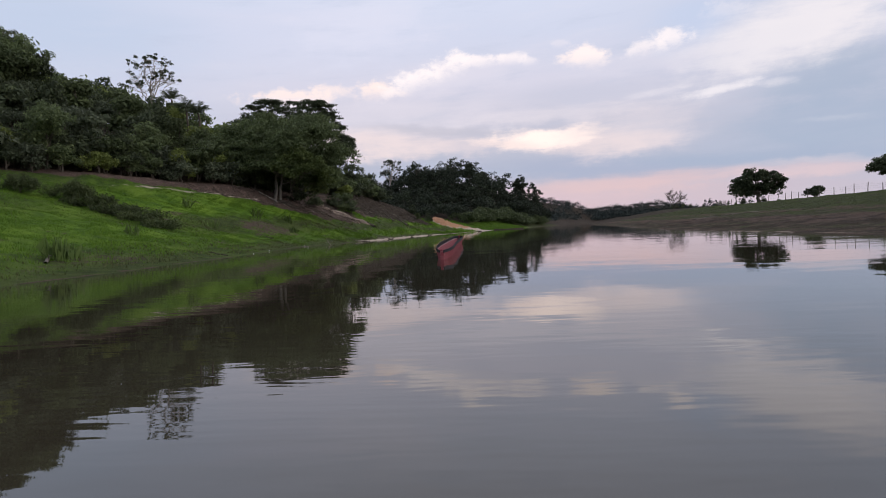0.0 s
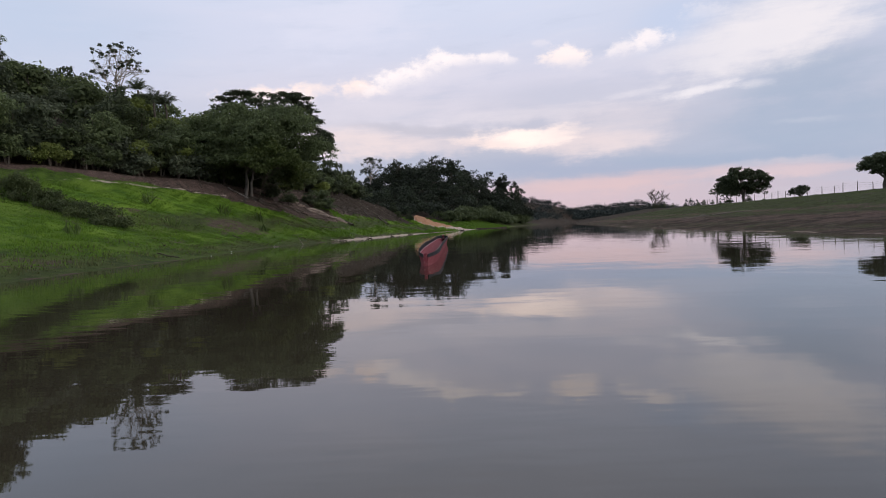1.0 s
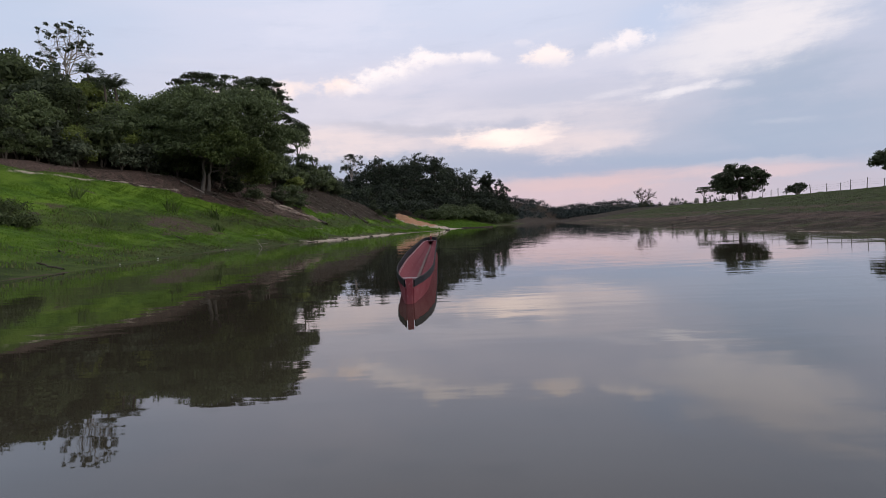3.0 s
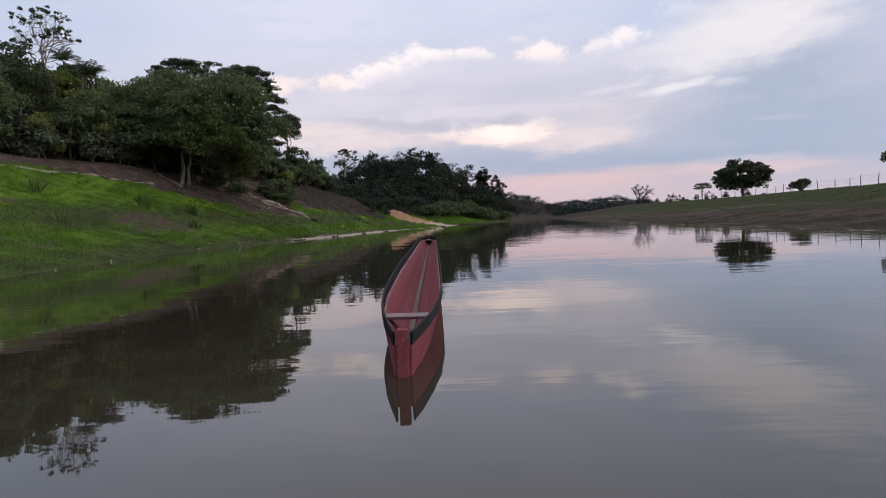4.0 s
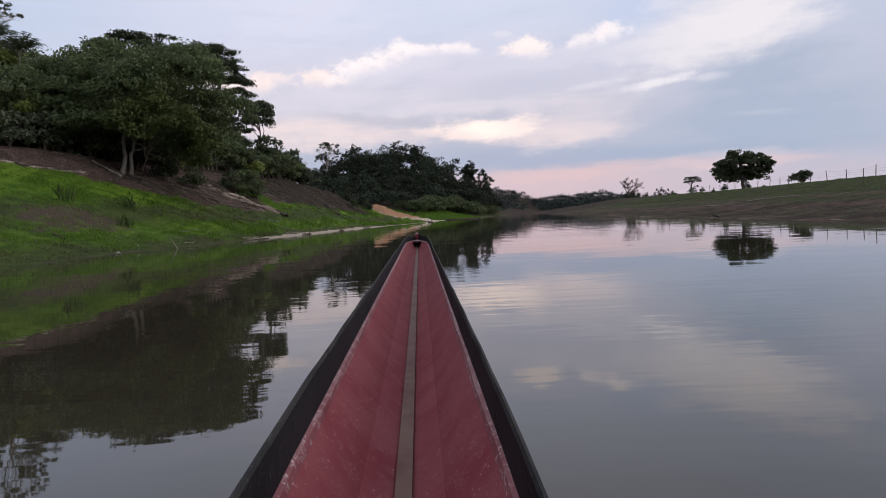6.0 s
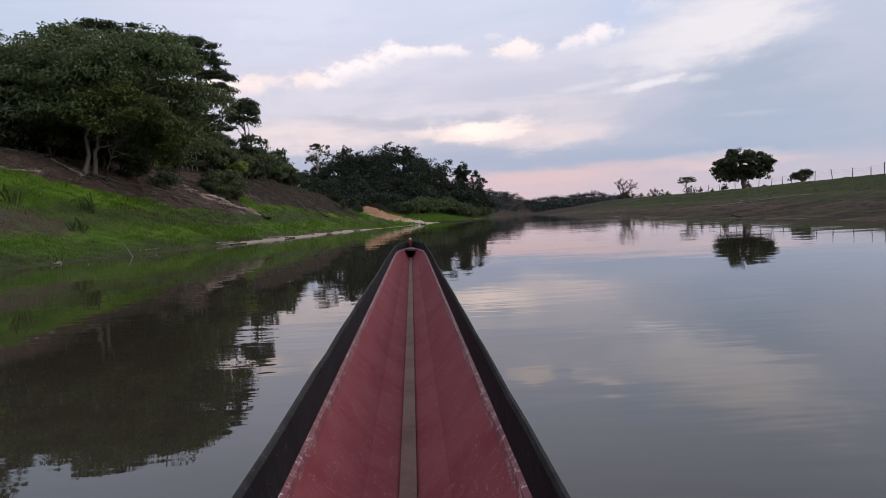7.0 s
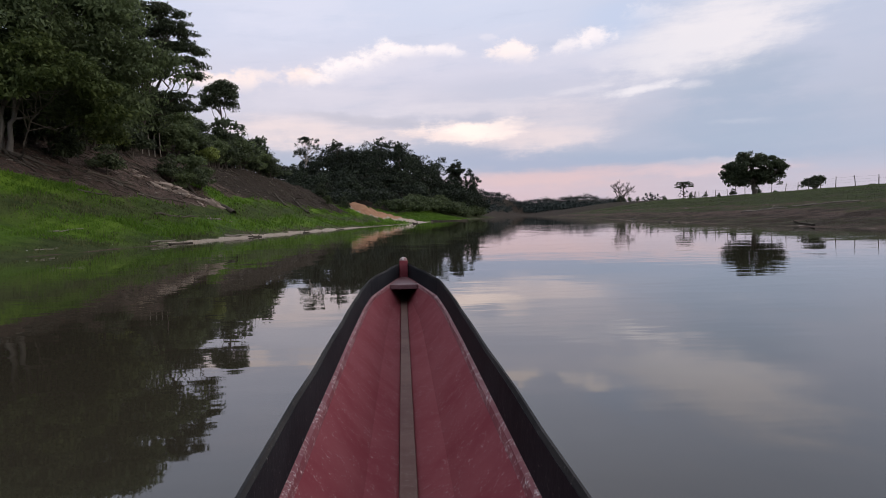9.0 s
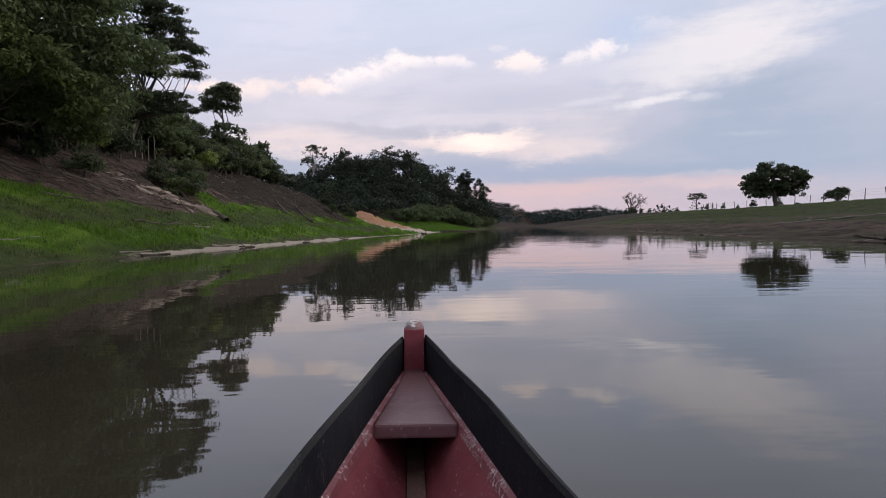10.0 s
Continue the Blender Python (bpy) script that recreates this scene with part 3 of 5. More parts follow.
def on_ground(x, y, sink=0.05):
    return (float(x), float(y), float(ground_height(x, y)) - sink)


# ---- the ground, one sheet to the horizon, and the river ----
def spans(*parts):
    out = []
    for a, b, s in parts:
        out.extend(np.arange(a, b, s))
    return np.array(out + [parts[-1][1]], float)


GX = spans((-3000, -600, 600), (-600, -120, 80), (-120, -80, 8), (-80, -44, 1.2), (-44, 6, 0.4), (6, 12, 2.0), (12, 66, 0.7), (66, 140, 2.5), (140, 300, 10), (300, 600, 30), (600, 3000, 400))
GY = spans((-1500, -100, 200), (-100, -10, 15), (-10, 124, 0.6), (124, 200, 1.2), (200, 340, 3), (340, 1300, 12), (1300, 4500, 400))


def build_ground():
    X, Y = np.meshgrid(GX, GY)
    Z = ground_height(X, Y)
    nx, ny = len(GX), len(GY)
    i, j = np.meshgrid(np.arange(ny - 1), np.arange(nx - 1), indexing="ij")
    f = np.stack([i * nx + j, i * nx + j + 1, (i + 1) * nx + j + 1, (i + 1) * nx + j], -1).reshape(-1, 4)
    me = mesh_from("ground", np.stack([X, Y, Z], -1).reshape(-1, 3), f, GROUND, True)
    turf, sand, mud = ground_cover(X, Y)
    att = me.color_attributes.new("cover", "FLOAT_COLOR", "POINT")
    att.data.foreach_set("color", np.stack([turf, sand, mud, np.ones_like(mud)], -1).astype(np.float32).ravel())
    heap = me.attributes.new("heap", "FLOAT", "POINT")
    heap.data.foreach_set("value", ramp(heap_rise(X, Y) + 0.25 * waves(X, Y, 2.4, 1.0), 0.45, 0.95).astype(np.float32).ravel())
    rich = me.attributes.new("lush", "FLOAT", "POINT")
    rich.data.foreach_set("value", lushness(X, Y).astype(np.float32).ravel())
    return tagged(new("ground", me), "grassy river banks of bare soil, turf and sand", "ground", kind="structure")


def lushness(X, Y):
    """Rich grass in belts along the left bank, poor elsewhere."""
    dl, dr = shore_left(Y) - X, X - shore_right(Y)
    f_ = dl / np.interp(Y, BANK_Y, BANK_WIDE) + 0.05 * waves(X, Y, 9.0, 6.0) + 0.025 * waves(X, Y, 3.0, 2.0)
    belt = np.interp(f_, [0.0, 0.06, 0.13, 0.20, 0.26, 0.34, 0.44, 0.52, 0.70, 0.85, 1.0], [0.12, 0.22, 0.75, 0.85, 0.42, 0.15, 0.35, 0.95, 1.0, 0.7, 0.3])
    near_ = np.interp(f_, [0.0, 0.06, 0.12, 0.20, 0.30, 0.45, 0.6, 0.8, 1.0], [0.20, 0.35, 0.60, 0.85, 0.95, 0.85, 0.40, 0.9, 0.5])
    k = ramp(Y, 28, 42)
    out = np.where(Y > 114, (0.85 + 0.1 * waves(X, Y, 20.0, 1.0)) * (1 - 0.95 * ramp(Y, 204, 228)), belt * k + near_ * (1 - k))
    return np.clip(np.where(dr > -1, 0.05 + 0.08 * waves(X, Y, 14.0, 1.0) + 0.08 * ramp(dr / np.maximum(ridge_right(Y) - shore_right(Y), 1), 0.6, 0.9), out), 0, 1)


def ground_cover(X, Y):
    """How much turf, sand and dark mud lies at a place, each 0 to 1."""
    dl, dr = shore_left(Y) - X, X - shore_right(Y)
    wide = np.interp(Y, BANK_Y, BANK_WIDE)
    wob = waves(X, Y, 7.0, 4.0)
    # left bank: turf from the water's edge up to the bare strip under the trees
    strip = wide * np.interp(Y, [0, 40, 50, 54, 58, 66, 72, 78, 90, 110, 118, 240], [1.04, 1.02, 0.90, 0.80, 0.56, 0.42, 0.40, 0.58, 0.50, 0.62, 1.3, 2.0])
    turf = ramp(dl, -0.1, 0.25 + 0.1 * wob) * (1 - ramp(dl, strip - 0.8 + wob * 0.7, strip + 0.8 + wob * 0.7))
    patch_ = np.exp(-((X + 17.0) / 2.8) ** 2 - ((Y - 46.8) / 3.6) ** 2) + np.exp(-((X + 18.7) / 1.8) ** 2 - ((Y - 46) / 2.6) ** 2) + 0.9 * np.exp(-((dl - 2.0) / 1.5) ** 2 - ((Y - 15) / 8) ** 2)
    turf = turf * (1 - 0.55 * np.clip(patch_, 0, 1))
    turf = turf * (1 - 0.5 * ramp(waves(X * 0.6, Y, 11.0, 8.0) + 0.5 * waves(X, Y, 3.4, 3.0), 0.34, 0.72) * ramp(dl, 1.5, 4.0))
    turf = np.where((Y > 60) & (dl > 0) & (dl < 4), turf * (0.55 + 0.45 * ramp(dl, 1.0, 2.6 + wob)), turf)
    # a grassed gully beyond the clay scar
    turf = np.maximum(turf, np.exp(-((Y - 76.5 - (dl - 7) * 0.4) / 1.6) ** 2) * ramp(dl, 3, 5) * (1 - ramp(dl, 11, 13)))
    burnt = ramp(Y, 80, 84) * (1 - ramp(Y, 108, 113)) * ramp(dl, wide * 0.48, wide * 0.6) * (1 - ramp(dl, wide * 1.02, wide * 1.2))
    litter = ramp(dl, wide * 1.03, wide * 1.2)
    along, off = heap_line(X, Y)
    sand = 1 - ramp(off, 2.3 - 0.3 * along, 3.4 - 0.4 * along)
    sand = np.maximum(sand, ramp(Y, 126, 132) * (1 - ramp(Y, 148, 151)) * (1 - ramp(dl, 2.4, 4.0)) * (dl > 0))
    sand = np.maximum(sand, 0.9 * ramp(Y, 50, 58) * (1 - ramp(dl, 0.25, 0.75 + 0.35 * wob)) * (dl > -0.5) * (Y < 150))
    pale = 0.58 * np.exp(-((dl - wide * 0.92 + 1.1 + 0.5 * wob) / 0.45) ** 2) * ramp(Y, 40, 46) * (1 - ramp(Y, 55, 58))
    sand = np.maximum(sand, pale)
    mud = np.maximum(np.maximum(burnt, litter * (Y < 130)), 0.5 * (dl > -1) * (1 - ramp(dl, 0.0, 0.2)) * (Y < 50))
    mud = np.maximum(mud, ramp(Y, 165, 185) * ramp(dl, 11, 15))
    turf = turf * (1 - 0.8 * ramp(Y, 165, 185) * ramp(dl, 11, 15))
    # right bank: dark mud low down, dull thin turf higher up
    right = dr > -1
    level = ground_height(X, Y)
    turf = np.where(right, 0.44 + 0.30 * ramp(level, 0.3 + 0.4 * wob, 2.2) + 0.13 * np.sin(level * 8.5 + 1.6 * waves(X, Y, 31.0, 3.0)) + 0.12 * wob + 0.08 * waves(X, Y, 3.1, 2.0), turf)
    mud = np.where(right, 0.50 - 0.34 * ramp(level, 0.2, 2.0) + 0.14 * wob + 0.16 * waves(X, Y, 2.5, 5.0), mud)
    sand = np.where(right, 0.52 * np.exp(-((dr - 0.5 - 0.4 * wob) / 0.35) ** 2) * (Y < 110), sand)
    far_ = (Y > 330)
    turf = np.where(far_, 1.0, turf)
    mud = np.where(far_, 0.78 + 0.3 * wob, mud)
    mud = np.where(right, np.maximum(mud, (0.62 + 0.2 * wob) * ramp(Y, 185, 240)), mud)
    return np.clip(turf, 0, 1), np.clip(sand, 0, 1), np.clip(mud, 0, 1)


build_ground()
water_mesh = mesh_from("water", np.array([(-60, -400, 0), (260, -400, 0), (260, 900, 0), (-60, 900, 0)], float), [(0, 1, 2, 3)], WATER)
tagged(new("water", water_mesh), "calm silty river reflecting the dusk sky", "river", kind="structure")


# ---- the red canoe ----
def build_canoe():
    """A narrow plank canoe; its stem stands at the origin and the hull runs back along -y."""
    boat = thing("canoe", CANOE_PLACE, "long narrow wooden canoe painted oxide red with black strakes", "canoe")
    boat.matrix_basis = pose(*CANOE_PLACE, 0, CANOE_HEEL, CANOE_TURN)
    # hull drawn out to 21 m, aft part unseen, to run below the camera
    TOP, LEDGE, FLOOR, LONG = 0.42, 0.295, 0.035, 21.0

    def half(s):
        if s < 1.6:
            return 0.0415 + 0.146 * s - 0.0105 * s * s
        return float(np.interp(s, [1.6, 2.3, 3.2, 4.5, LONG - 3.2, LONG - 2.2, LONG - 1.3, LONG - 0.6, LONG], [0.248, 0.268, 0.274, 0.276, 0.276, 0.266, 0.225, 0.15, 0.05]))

    def sheer(s, z):
        return z * (1 - 0.32 * float(np.clip((s - LONG + 5) / 5, 0, 1))) if z > 0 else z

    ss = np.concatenate([np.linspace(0, 1.8, 19), np.linspace(1.95, LONG, 62)])

    def strip_mesh(name, section, mat, rounded=0.004):
        """A plank whose cross-section (x, z) follows the hull's half width."""
        bm = bmesh.new()
        rows = [[bm.verts.new((x, -s, sheer(s, z))) for x, z in section(s)] for s in ss]
        k = len(rows[0])
        for a, b in zip(rows, rows[1:]):
            for q in range(k):
                bm.faces.new((a[q], a[(q + 1) % k], b[(q + 1) % k], b[q]))
        bm.faces.new(rows[0][::-1])
        bm.faces.new(rows[-1])
        bmesh.ops.recalc_face_normals(bm, faces=bm.faces)
        me = bpy.data.meshes.new(name)
        bm.to_mesh(me)
        bm.free()
        me.materials.append(mat)
        return me

    def floor_at(s):
        return FLOOR + 0.015 + 0.10 * math.exp(-s / 0.9)

    rng = np.random.default_rng(5)
    nick = np.cumsum(rng.normal(0, 0.0004, 64))
    for side in (-1, 1):
        wob = lambda s: 0.003 * math.sin(s * 7 + side) + float(np.interp(s * 14 % 63, np.arange(64), nick - nick.mean()))
        plank = piece("strake", strip_mesh("strake", lambda s: [(side * (half(s) - 0.002), TOP - 0.012 + wob(s)), (side * (half(s) + 0.014), TOP - 0.012 + wob(s)), (side * (half(s) + 0.012), LEDGE), (side * (half(s) - 0.004), LEDGE - 0.004)], BLACK), boat, "black-painted upper plank")
        piece("gunwale_edge", strip_mesh("gunwale_edge", lambda s: [(side * (half(s) - 0.001), TOP - 0.0115 + wob(s)), (side * (half(s) + 0.003), TOP + wob(s) * 1.5), (side * (half(s) + 0.011), TOP - 0.002 + wob(s)), (side * (half(s) + 0.0145), TOP - 0.0115 + wob(s))], EDGE), plank, "worn bare top edge")
        piece("ledge", strip_mesh("ledge", lambda s: [(side * (half(s) - 0.004), LEDGE - 0.003), (side * max(half(s) - 0.017 - 0.003 * math.sin(s * 5), 0.006), LEDGE - 0.010), (side * max(half(s) - 0.024, 0.004), LEDGE - 0.030), (side * (half(s) - 0.004), LEDGE - 0.045)], RED_CHIPPED), boat, "red batten chipped to bare wood")
        piece("side_plank", strip_mesh("side_plank", lambda s: [(side * max(half(s) - 0.021, 0.005), LEDGE - 0.028), (side * (half(s) + 0.008), LEDGE - 0.001), (side * (half(s) * 0.62 + 0.02), -0.06), (side * 0.022, floor_at(s) - 0.004), (side * max(half(s) * 0.45, 0.010), floor_at(s) + 0.045 + 0.05 * half(s))], RED), boat)
    piece("bottom_plank", strip_mesh("bottom_plank", lambda s: [(-half(s) * 0.56 - 0.006, FLOOR - 0.002), (half(s) * 0.56 + 0.006, FLOOR - 0.002), (half(s) * 0.6, -0.07), (-half(s) * 0.6, -0.07)], RED), boat)
    piece("keelson", strip_mesh("keelson", lambda s: [(-0.026, floor_at(s) + 0.022), (0.026, floor_at(s) + 0.022), (0.029, floor_at(s) - 0.001), (-0.029, floor_at(s) - 0.001)], KEEL), boat, "brown timber strip along the bottom")

    def block(name, corners, mat, soft=0.006, label=""):
        """A bevelled solid between a lower and an upper outline."""
        bm = bmesh.new()
        low = [bm.verts.new(p) for p in corners[0]]
        high = [bm.verts.new(p) for p in corners[1]]
        k = len(low)
        bm.faces.new(low[::-1])
        bm.faces.new(high)
        for q in range(k):
            bm.faces.new((low[q], low[(q + 1) % k], high[(q + 1) % k], high[q]))
        bmesh.ops.recalc_face_normals(bm, faces=bm.faces)
        bmesh.ops.bevel(bm, geom=list(bm.edges), offset=soft, segments=2, affect="EDGES", profile=0.6)
        me = bpy.data.meshes.new(name)
        bm.to_mesh(me)
        bm.free()
        me.materials.append(mat)
        return piece(name, me, boat, label)

    w = 0.041
    stem = block("stem_post", ([(-w, -0.055, -0.05), (w, -0.055, -0.05), (w, 0.05, -0.05), (-w, 0.05, -0.05)], [(-w * 0.98, -0.045, TOP + 0.035), (w * 0.98, -0.045, TOP + 0.035), (w * 0.98, 0.04, TOP + 0.035), (-w * 0.98, 0.04, TOP + 0.035)]), RED, 0.006, "upright red stem post with a chipped top")
    cap = bmesh.new()
    bmesh.ops.create_uvsphere(cap, u_segments=16, v_segments=8, radius=1.0)
    for v in cap.verts:
        v.co = Vector((v.co.x * w * 0.97, v.co.y * 0.042 - 0.003, TOP + 0.030 + max(v.co.z, -0.3) * 0.038))
    me = bpy.data.meshes.new("post_cap")
    cap.to_mesh(me)
    cap.free()
    me.materials.append(CAP)
    piece("post_cap", me, stem, "rounded worn post top")
    b = 0.75
    hw = 0.121
    block("bow_seat", ([(-hw, -b, LEDGE - 0.045), (hw, -b, LEDGE - 0.045), (0.03, -0.03, LEDGE - 0.03), (-0.03, -0.03, LEDGE - 0.03)], [(-hw, -b + 0.004, LEDGE - 0.003), (hw, -b + 0.004, LEDGE - 0.003), (0.03, -0.03, LEDGE + 0.002), (-0.03, -0.03, LEDGE + 0.002)]), RED_WORN, 0.008, "worn triangular bow seat")
    for q in (LONG - 1.3,):
        h = half(q) - 0.02
        block("thwart", ([(-h, -q - 0.11, 0.18), (h, -q - 0.11, 0.18), (h, -q + 0.11, 0.18), (-h, -q + 0.11, 0.18)], [(-h, -q - 0.11, 0.205), (h, -q - 0.11, 0.205), (h, -q + 0.11, 0.205), (-h, -q + 0.11, 0.205)]), RED_WORN, 0.006, "worn red plank seat")
    block("stern_post", ([(-0.035, -LONG - 0.04, -0.05), (0.035, -LONG - 0.04, -0.05), (0.035, -LONG + 0.05, -0.05), (-0.035, -LONG + 0.05, -0.05)], [(-0.035, -LONG - 0.04, 0.30), (0.035, -LONG - 0.04, 0.30), (0.035, -LONG + 0.05, 0.30), (-0.035, -LONG + 0.05, 0.30)]), RED, 0.006)
    return boat


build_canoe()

# ---- left bank: the great trees at the forest edge ----
rng0 = np.random.default_rng(11)
big = on_ground(-21.2, 59.2)
tree("broad_tree", big, "broad dark-leaved riverside tree on several pale trunks", tree_meshes(
    21, 9.6, 0.15, [(-1, 1, 6.6, 4.6, 4.2, 2.2), (3.2, 0.5, 6.0, 3.6, 3.6, 2.2), (-4.6, 0, 5.0, 3.2, 3.4, 2.2), (0.5, -1.5, 5.2, 4.2, 3.2, 2.0), (2.2, 2.5, 6.8, 3.2, 3, 1.9), (-6.2, 1.2, 3.6, 2.2, 2.6, 1.8), (-3.0, 2.0, 6.6, 2.8, 2.8, 1.8), (2.0, -1.6, 3.9, 2.6, 2.0, 1.3), (-2.6, -1.4, 3.6, 2.6, 2.2, 1.4), (4.6, 1.2, 4.2, 2.2, 2.4, 1.5), (0, 2.6, 4.2, 4.5, 2.0, 2.4), (3.4, -0.6, 2.9, 2.2, 2.0, 0.9), (-4.4, -0.6, 2.6, 2.4, 2.2, 1.1), (0, 3.0, 2.6, 4.0, 1.6, 1.4), (6.4, 2.2, 4.2, 1.8, 2.2, 1.6), (-0.5, -2.6, 3.1, 3.8, 1.6, 1.1), (-4.6, 0, 7.0, 1.3, 1.3, 0.9), (-0.6, 0.5, 8.3, 1.5, 1.5, 0.7), (3.9, 1.2, 7.9, 1.5, 1.6, 0.7), (5.6, 1.0, 6.8, 1.3, 1.4, 0.8), (-7.6, 0.6, 4.8, 1.3, 1.4, 0.9), (5.0, 1.6, 1.9, 2.0, 1.8, 1.3), (-5.2, 0.9, 1.9, 2.6, 2.0, 1.3), (2.6, 2.6, 1.6, 2.4, 1.4, 1.2), (-2.6, 2.8, 1.8, 2.6, 1.4, 1.4), (1.0, 2.0, 7.4, 3.2, 2.6, 1.2), (-2.6, 2.4, 7.0, 2.6, 2.4, 1.3), (3.4, 2.4, 7.6, 2.2, 2.2, 1.3), (5.2, 2.0, 3.0, 1.8, 1.8, 1.2), (4.4, 2.8, 1.4, 1.8, 1.6, 1.0)],
    1080, 70, 0.85, 0.26, LEAF_FOREST, POSTWOOD, stems=3, flat=0.5, limbs=12, splay=0.22))
# small added tree standing in for the broad tree's light front branch
low_tree = on_ground(-20.2, 58.9)
tree("light_tree", low_tree, "light yellow-green drooping foliage at the front of the broad tree", tree_meshes(
    22, 6.0, 0.06, [(1.3, -3.1, 3.9, 1.3, 1.0, 0.8), (2.6, -2.8, 4.3, 1.3, 1.0, 0.8), (3.9, -2.2, 3.7, 1.2, 1.1, 0.9), (4.5, -1.4, 2.8, 1.1, 1.1, 0.8), (0.3, -3.5, 3.3, 1.0, 0.9, 0.7), (2.9, -2.9, 3.1, 1.3, 0.9, 0.8), (1.6, -3.2, 2.7, 1.0, 0.8, 0.6), (3.3, 1.6, 2.2, 1.3, 1.3, 0.8), (2.6, 3.9, 1.5, 1.4, 1.2, 0.7), (4.6, 0.2, 2.0, 1.1, 1.1, 0.6), (2.2, -1.6, 5.2, 1.2, 1.0, 0.7)], 175, 46, 0.52, 0.26, LEAF_LIGHT, BARK, flat=0.6, limbs=8, shell=0.2))
tree("wispy_tree", on_ground(-24.9, 71.0), "tall forest tree with a flat wispy layered crown", tree_meshes(
    27, 10.9, 0.22, [(-0.4, 0, 10.4, 1.9, 1.9, 0.35), (2.4, 0.3, 10.1, 1.5, 1.7, 0.35), (-2.3, 0, 9.9, 1.4, 1.6, 0.35), (3.9, 0.4, 9.5, 1.1, 1.4, 0.35), (0.8, 0, 9.2, 2.8, 2.6, 0.7), (-2.0, 0.3, 8.6, 2.3, 2.4, 0.9), (2.9, 0.2, 8.4, 2.2, 2.2, 0.8), (-3.6, 0, 8.2, 1.3, 1.4, 0.5), (0.3, 0, 7.2, 3.2, 2.8, 1.2), (-1.0, 0, 5.4, 3.2, 2.8, 1.3), (2.2, 0, 5.2, 2.6, 2.4, 1.3)],
    420, 52, 0.62, 0.27, LEAF_DARK, BARK, flat=0.28, limbs=18, slim=0.38))
tree("feathery_tree", on_ground(-25.2, 84.6), "tall dark tree with layered feathery foliage", tree_meshes(
    23, 12.4, 0.24, [(1.6, 0, 11.6, 2.6, 2.6, 0.8), (3.4, 0.3, 11.3, 1.9, 2.0, 0.9), (3.9, -0.3, 9.8, 2.0, 2.2, 0.9), (1.0, 0.6, 9.2, 2.8, 3.0, 1.6), (4.4, 0.2, 8.4, 1.9, 2.2, 0.8), (4.9, -0.2, 7.2, 1.6, 1.9, 0.6), (5.1, 0.3, 6.2, 1.2, 1.4, 0.35), (1.0, -0.6, 6.6, 2.6, 2.6, 1.2), (3.0, 0.4, 4.4, 2.2, 2.0, 0.5), (1.0, 0.2, 3.2, 2.6, 2.4, 1.0), (4.6, 0.4, 3.4, 1.4, 1.4, 0.5)],
    430, 64, 0.75, 0.29, LEAF_DARK, BARK, flat=0.22, limbs=20, slim=0.35))
tree("slender_tree", on_ground(-23.9, 107), "slender tree with a small round crown", tree_meshes(
    24, 10.2, 0.13, [(0, 0, 8.1, 2.2, 2.0, 1.4), (0.3, 0, 9.1, 1.7, 1.6, 0.9), (-0.9, 0, 7.2, 1.4, 1.3, 0.8), (1.0, 0.3, 7.0, 1.3, 1.2, 0.7)], 150, 44, 0.62, 0.32, LEAF_DARK, BARK, limbs=9, twigs=0.4))
tree("open_crowned_tree", on_ground(-47.6, 86), "tall thin-crowned tree with pale bare limbs above the forest", tree_meshes(
    25, 12.6, 0.17, [(0.2, 0, 9.8, 3.5, 3.5, 2.3), (-2.2, 0, 7.2, 2.2, 2.4, 1.3), (2.0, 0.4, 8.2, 2.4, 2.4, 1.6)], 74, 20, 0.4, 0.38, LEAF_DARK, BARK_PALE, limbs=16, twigs=1.0, flat=0.5))
tree("open_crowned_tree", on_ground(-61.5, 73), "thin-crowned tree on the crest of the wooded hill", tree_meshes(
    26, 10.5, 0.18, [(0, 0, 8.2, 3.4, 3.4, 2.0), (2.6, 0, 7.4, 2.4, 2.4, 1.2), (-2.4, 0, 7.0, 2.4, 2.4, 1.4)], 100, 26, 0.6, 0.4, LEAF_DARK, BARK_PALE, limbs=14, twigs=0.8))


# ---- palms ----
def palm_meshes(seed, height, fronds=19, reach=3.0):
    rng = np.random.default_rng(seed)
    way = bent(rng, (0, 0, -0.3), (rng.normal(0, 0.3), rng.normal(0, 0.3), height), 8, 0.015)
    wood = mesh_from("trunk", *tube(way, np.linspace(0.17, 0.11, 8), 8, rng, 0.06), BARK, True)
    vs, head = [], way[-1]
    for k in range(fronds):
        a = 6.283 * k / fronds + rng.uniform(-0.2, 0.2)
        lift = rng.uniform(0.55, 1.4)
        n = 22
        s = np.linspace(0.04, 1, n)
        out = np.array([math.cos(a), math.sin(a), 0])
        spine = head + reach * rng.uniform(0.8, 1.15) * (s[:, None] * math.cos(lift) * out + np.array([0, 0, 1]) * (s * math.sin(lift) - 0.55 * s ** 2.2)[:, None])
        side = np.array([-out[1], out[0], 0])
        for sg in (-1, 1):
            for i in range(1, n):
                L = 0.75 * math.sin(math.pi * min(1, s[i] * 0.85 + 0.12)) * rng.uniform(0.8, 1.1)
                d = side * sg * 0.75 + out * 0.55 + np.array([0, 0, rng.uniform(-0.55, -0.1)])
                p = spine[i]
                w = (spine[i] - spine[i - 1]) * 0.38
                vs.append([p - w, p + d * L * 0.5 - w * 0.4, p + d * L, p + w])
    v = np.array(vs).reshape(-1, 3)
    return wood, mesh_from("fronds", v, np.arange(len(v)).reshape(-1, 4), LEAF_DARK)


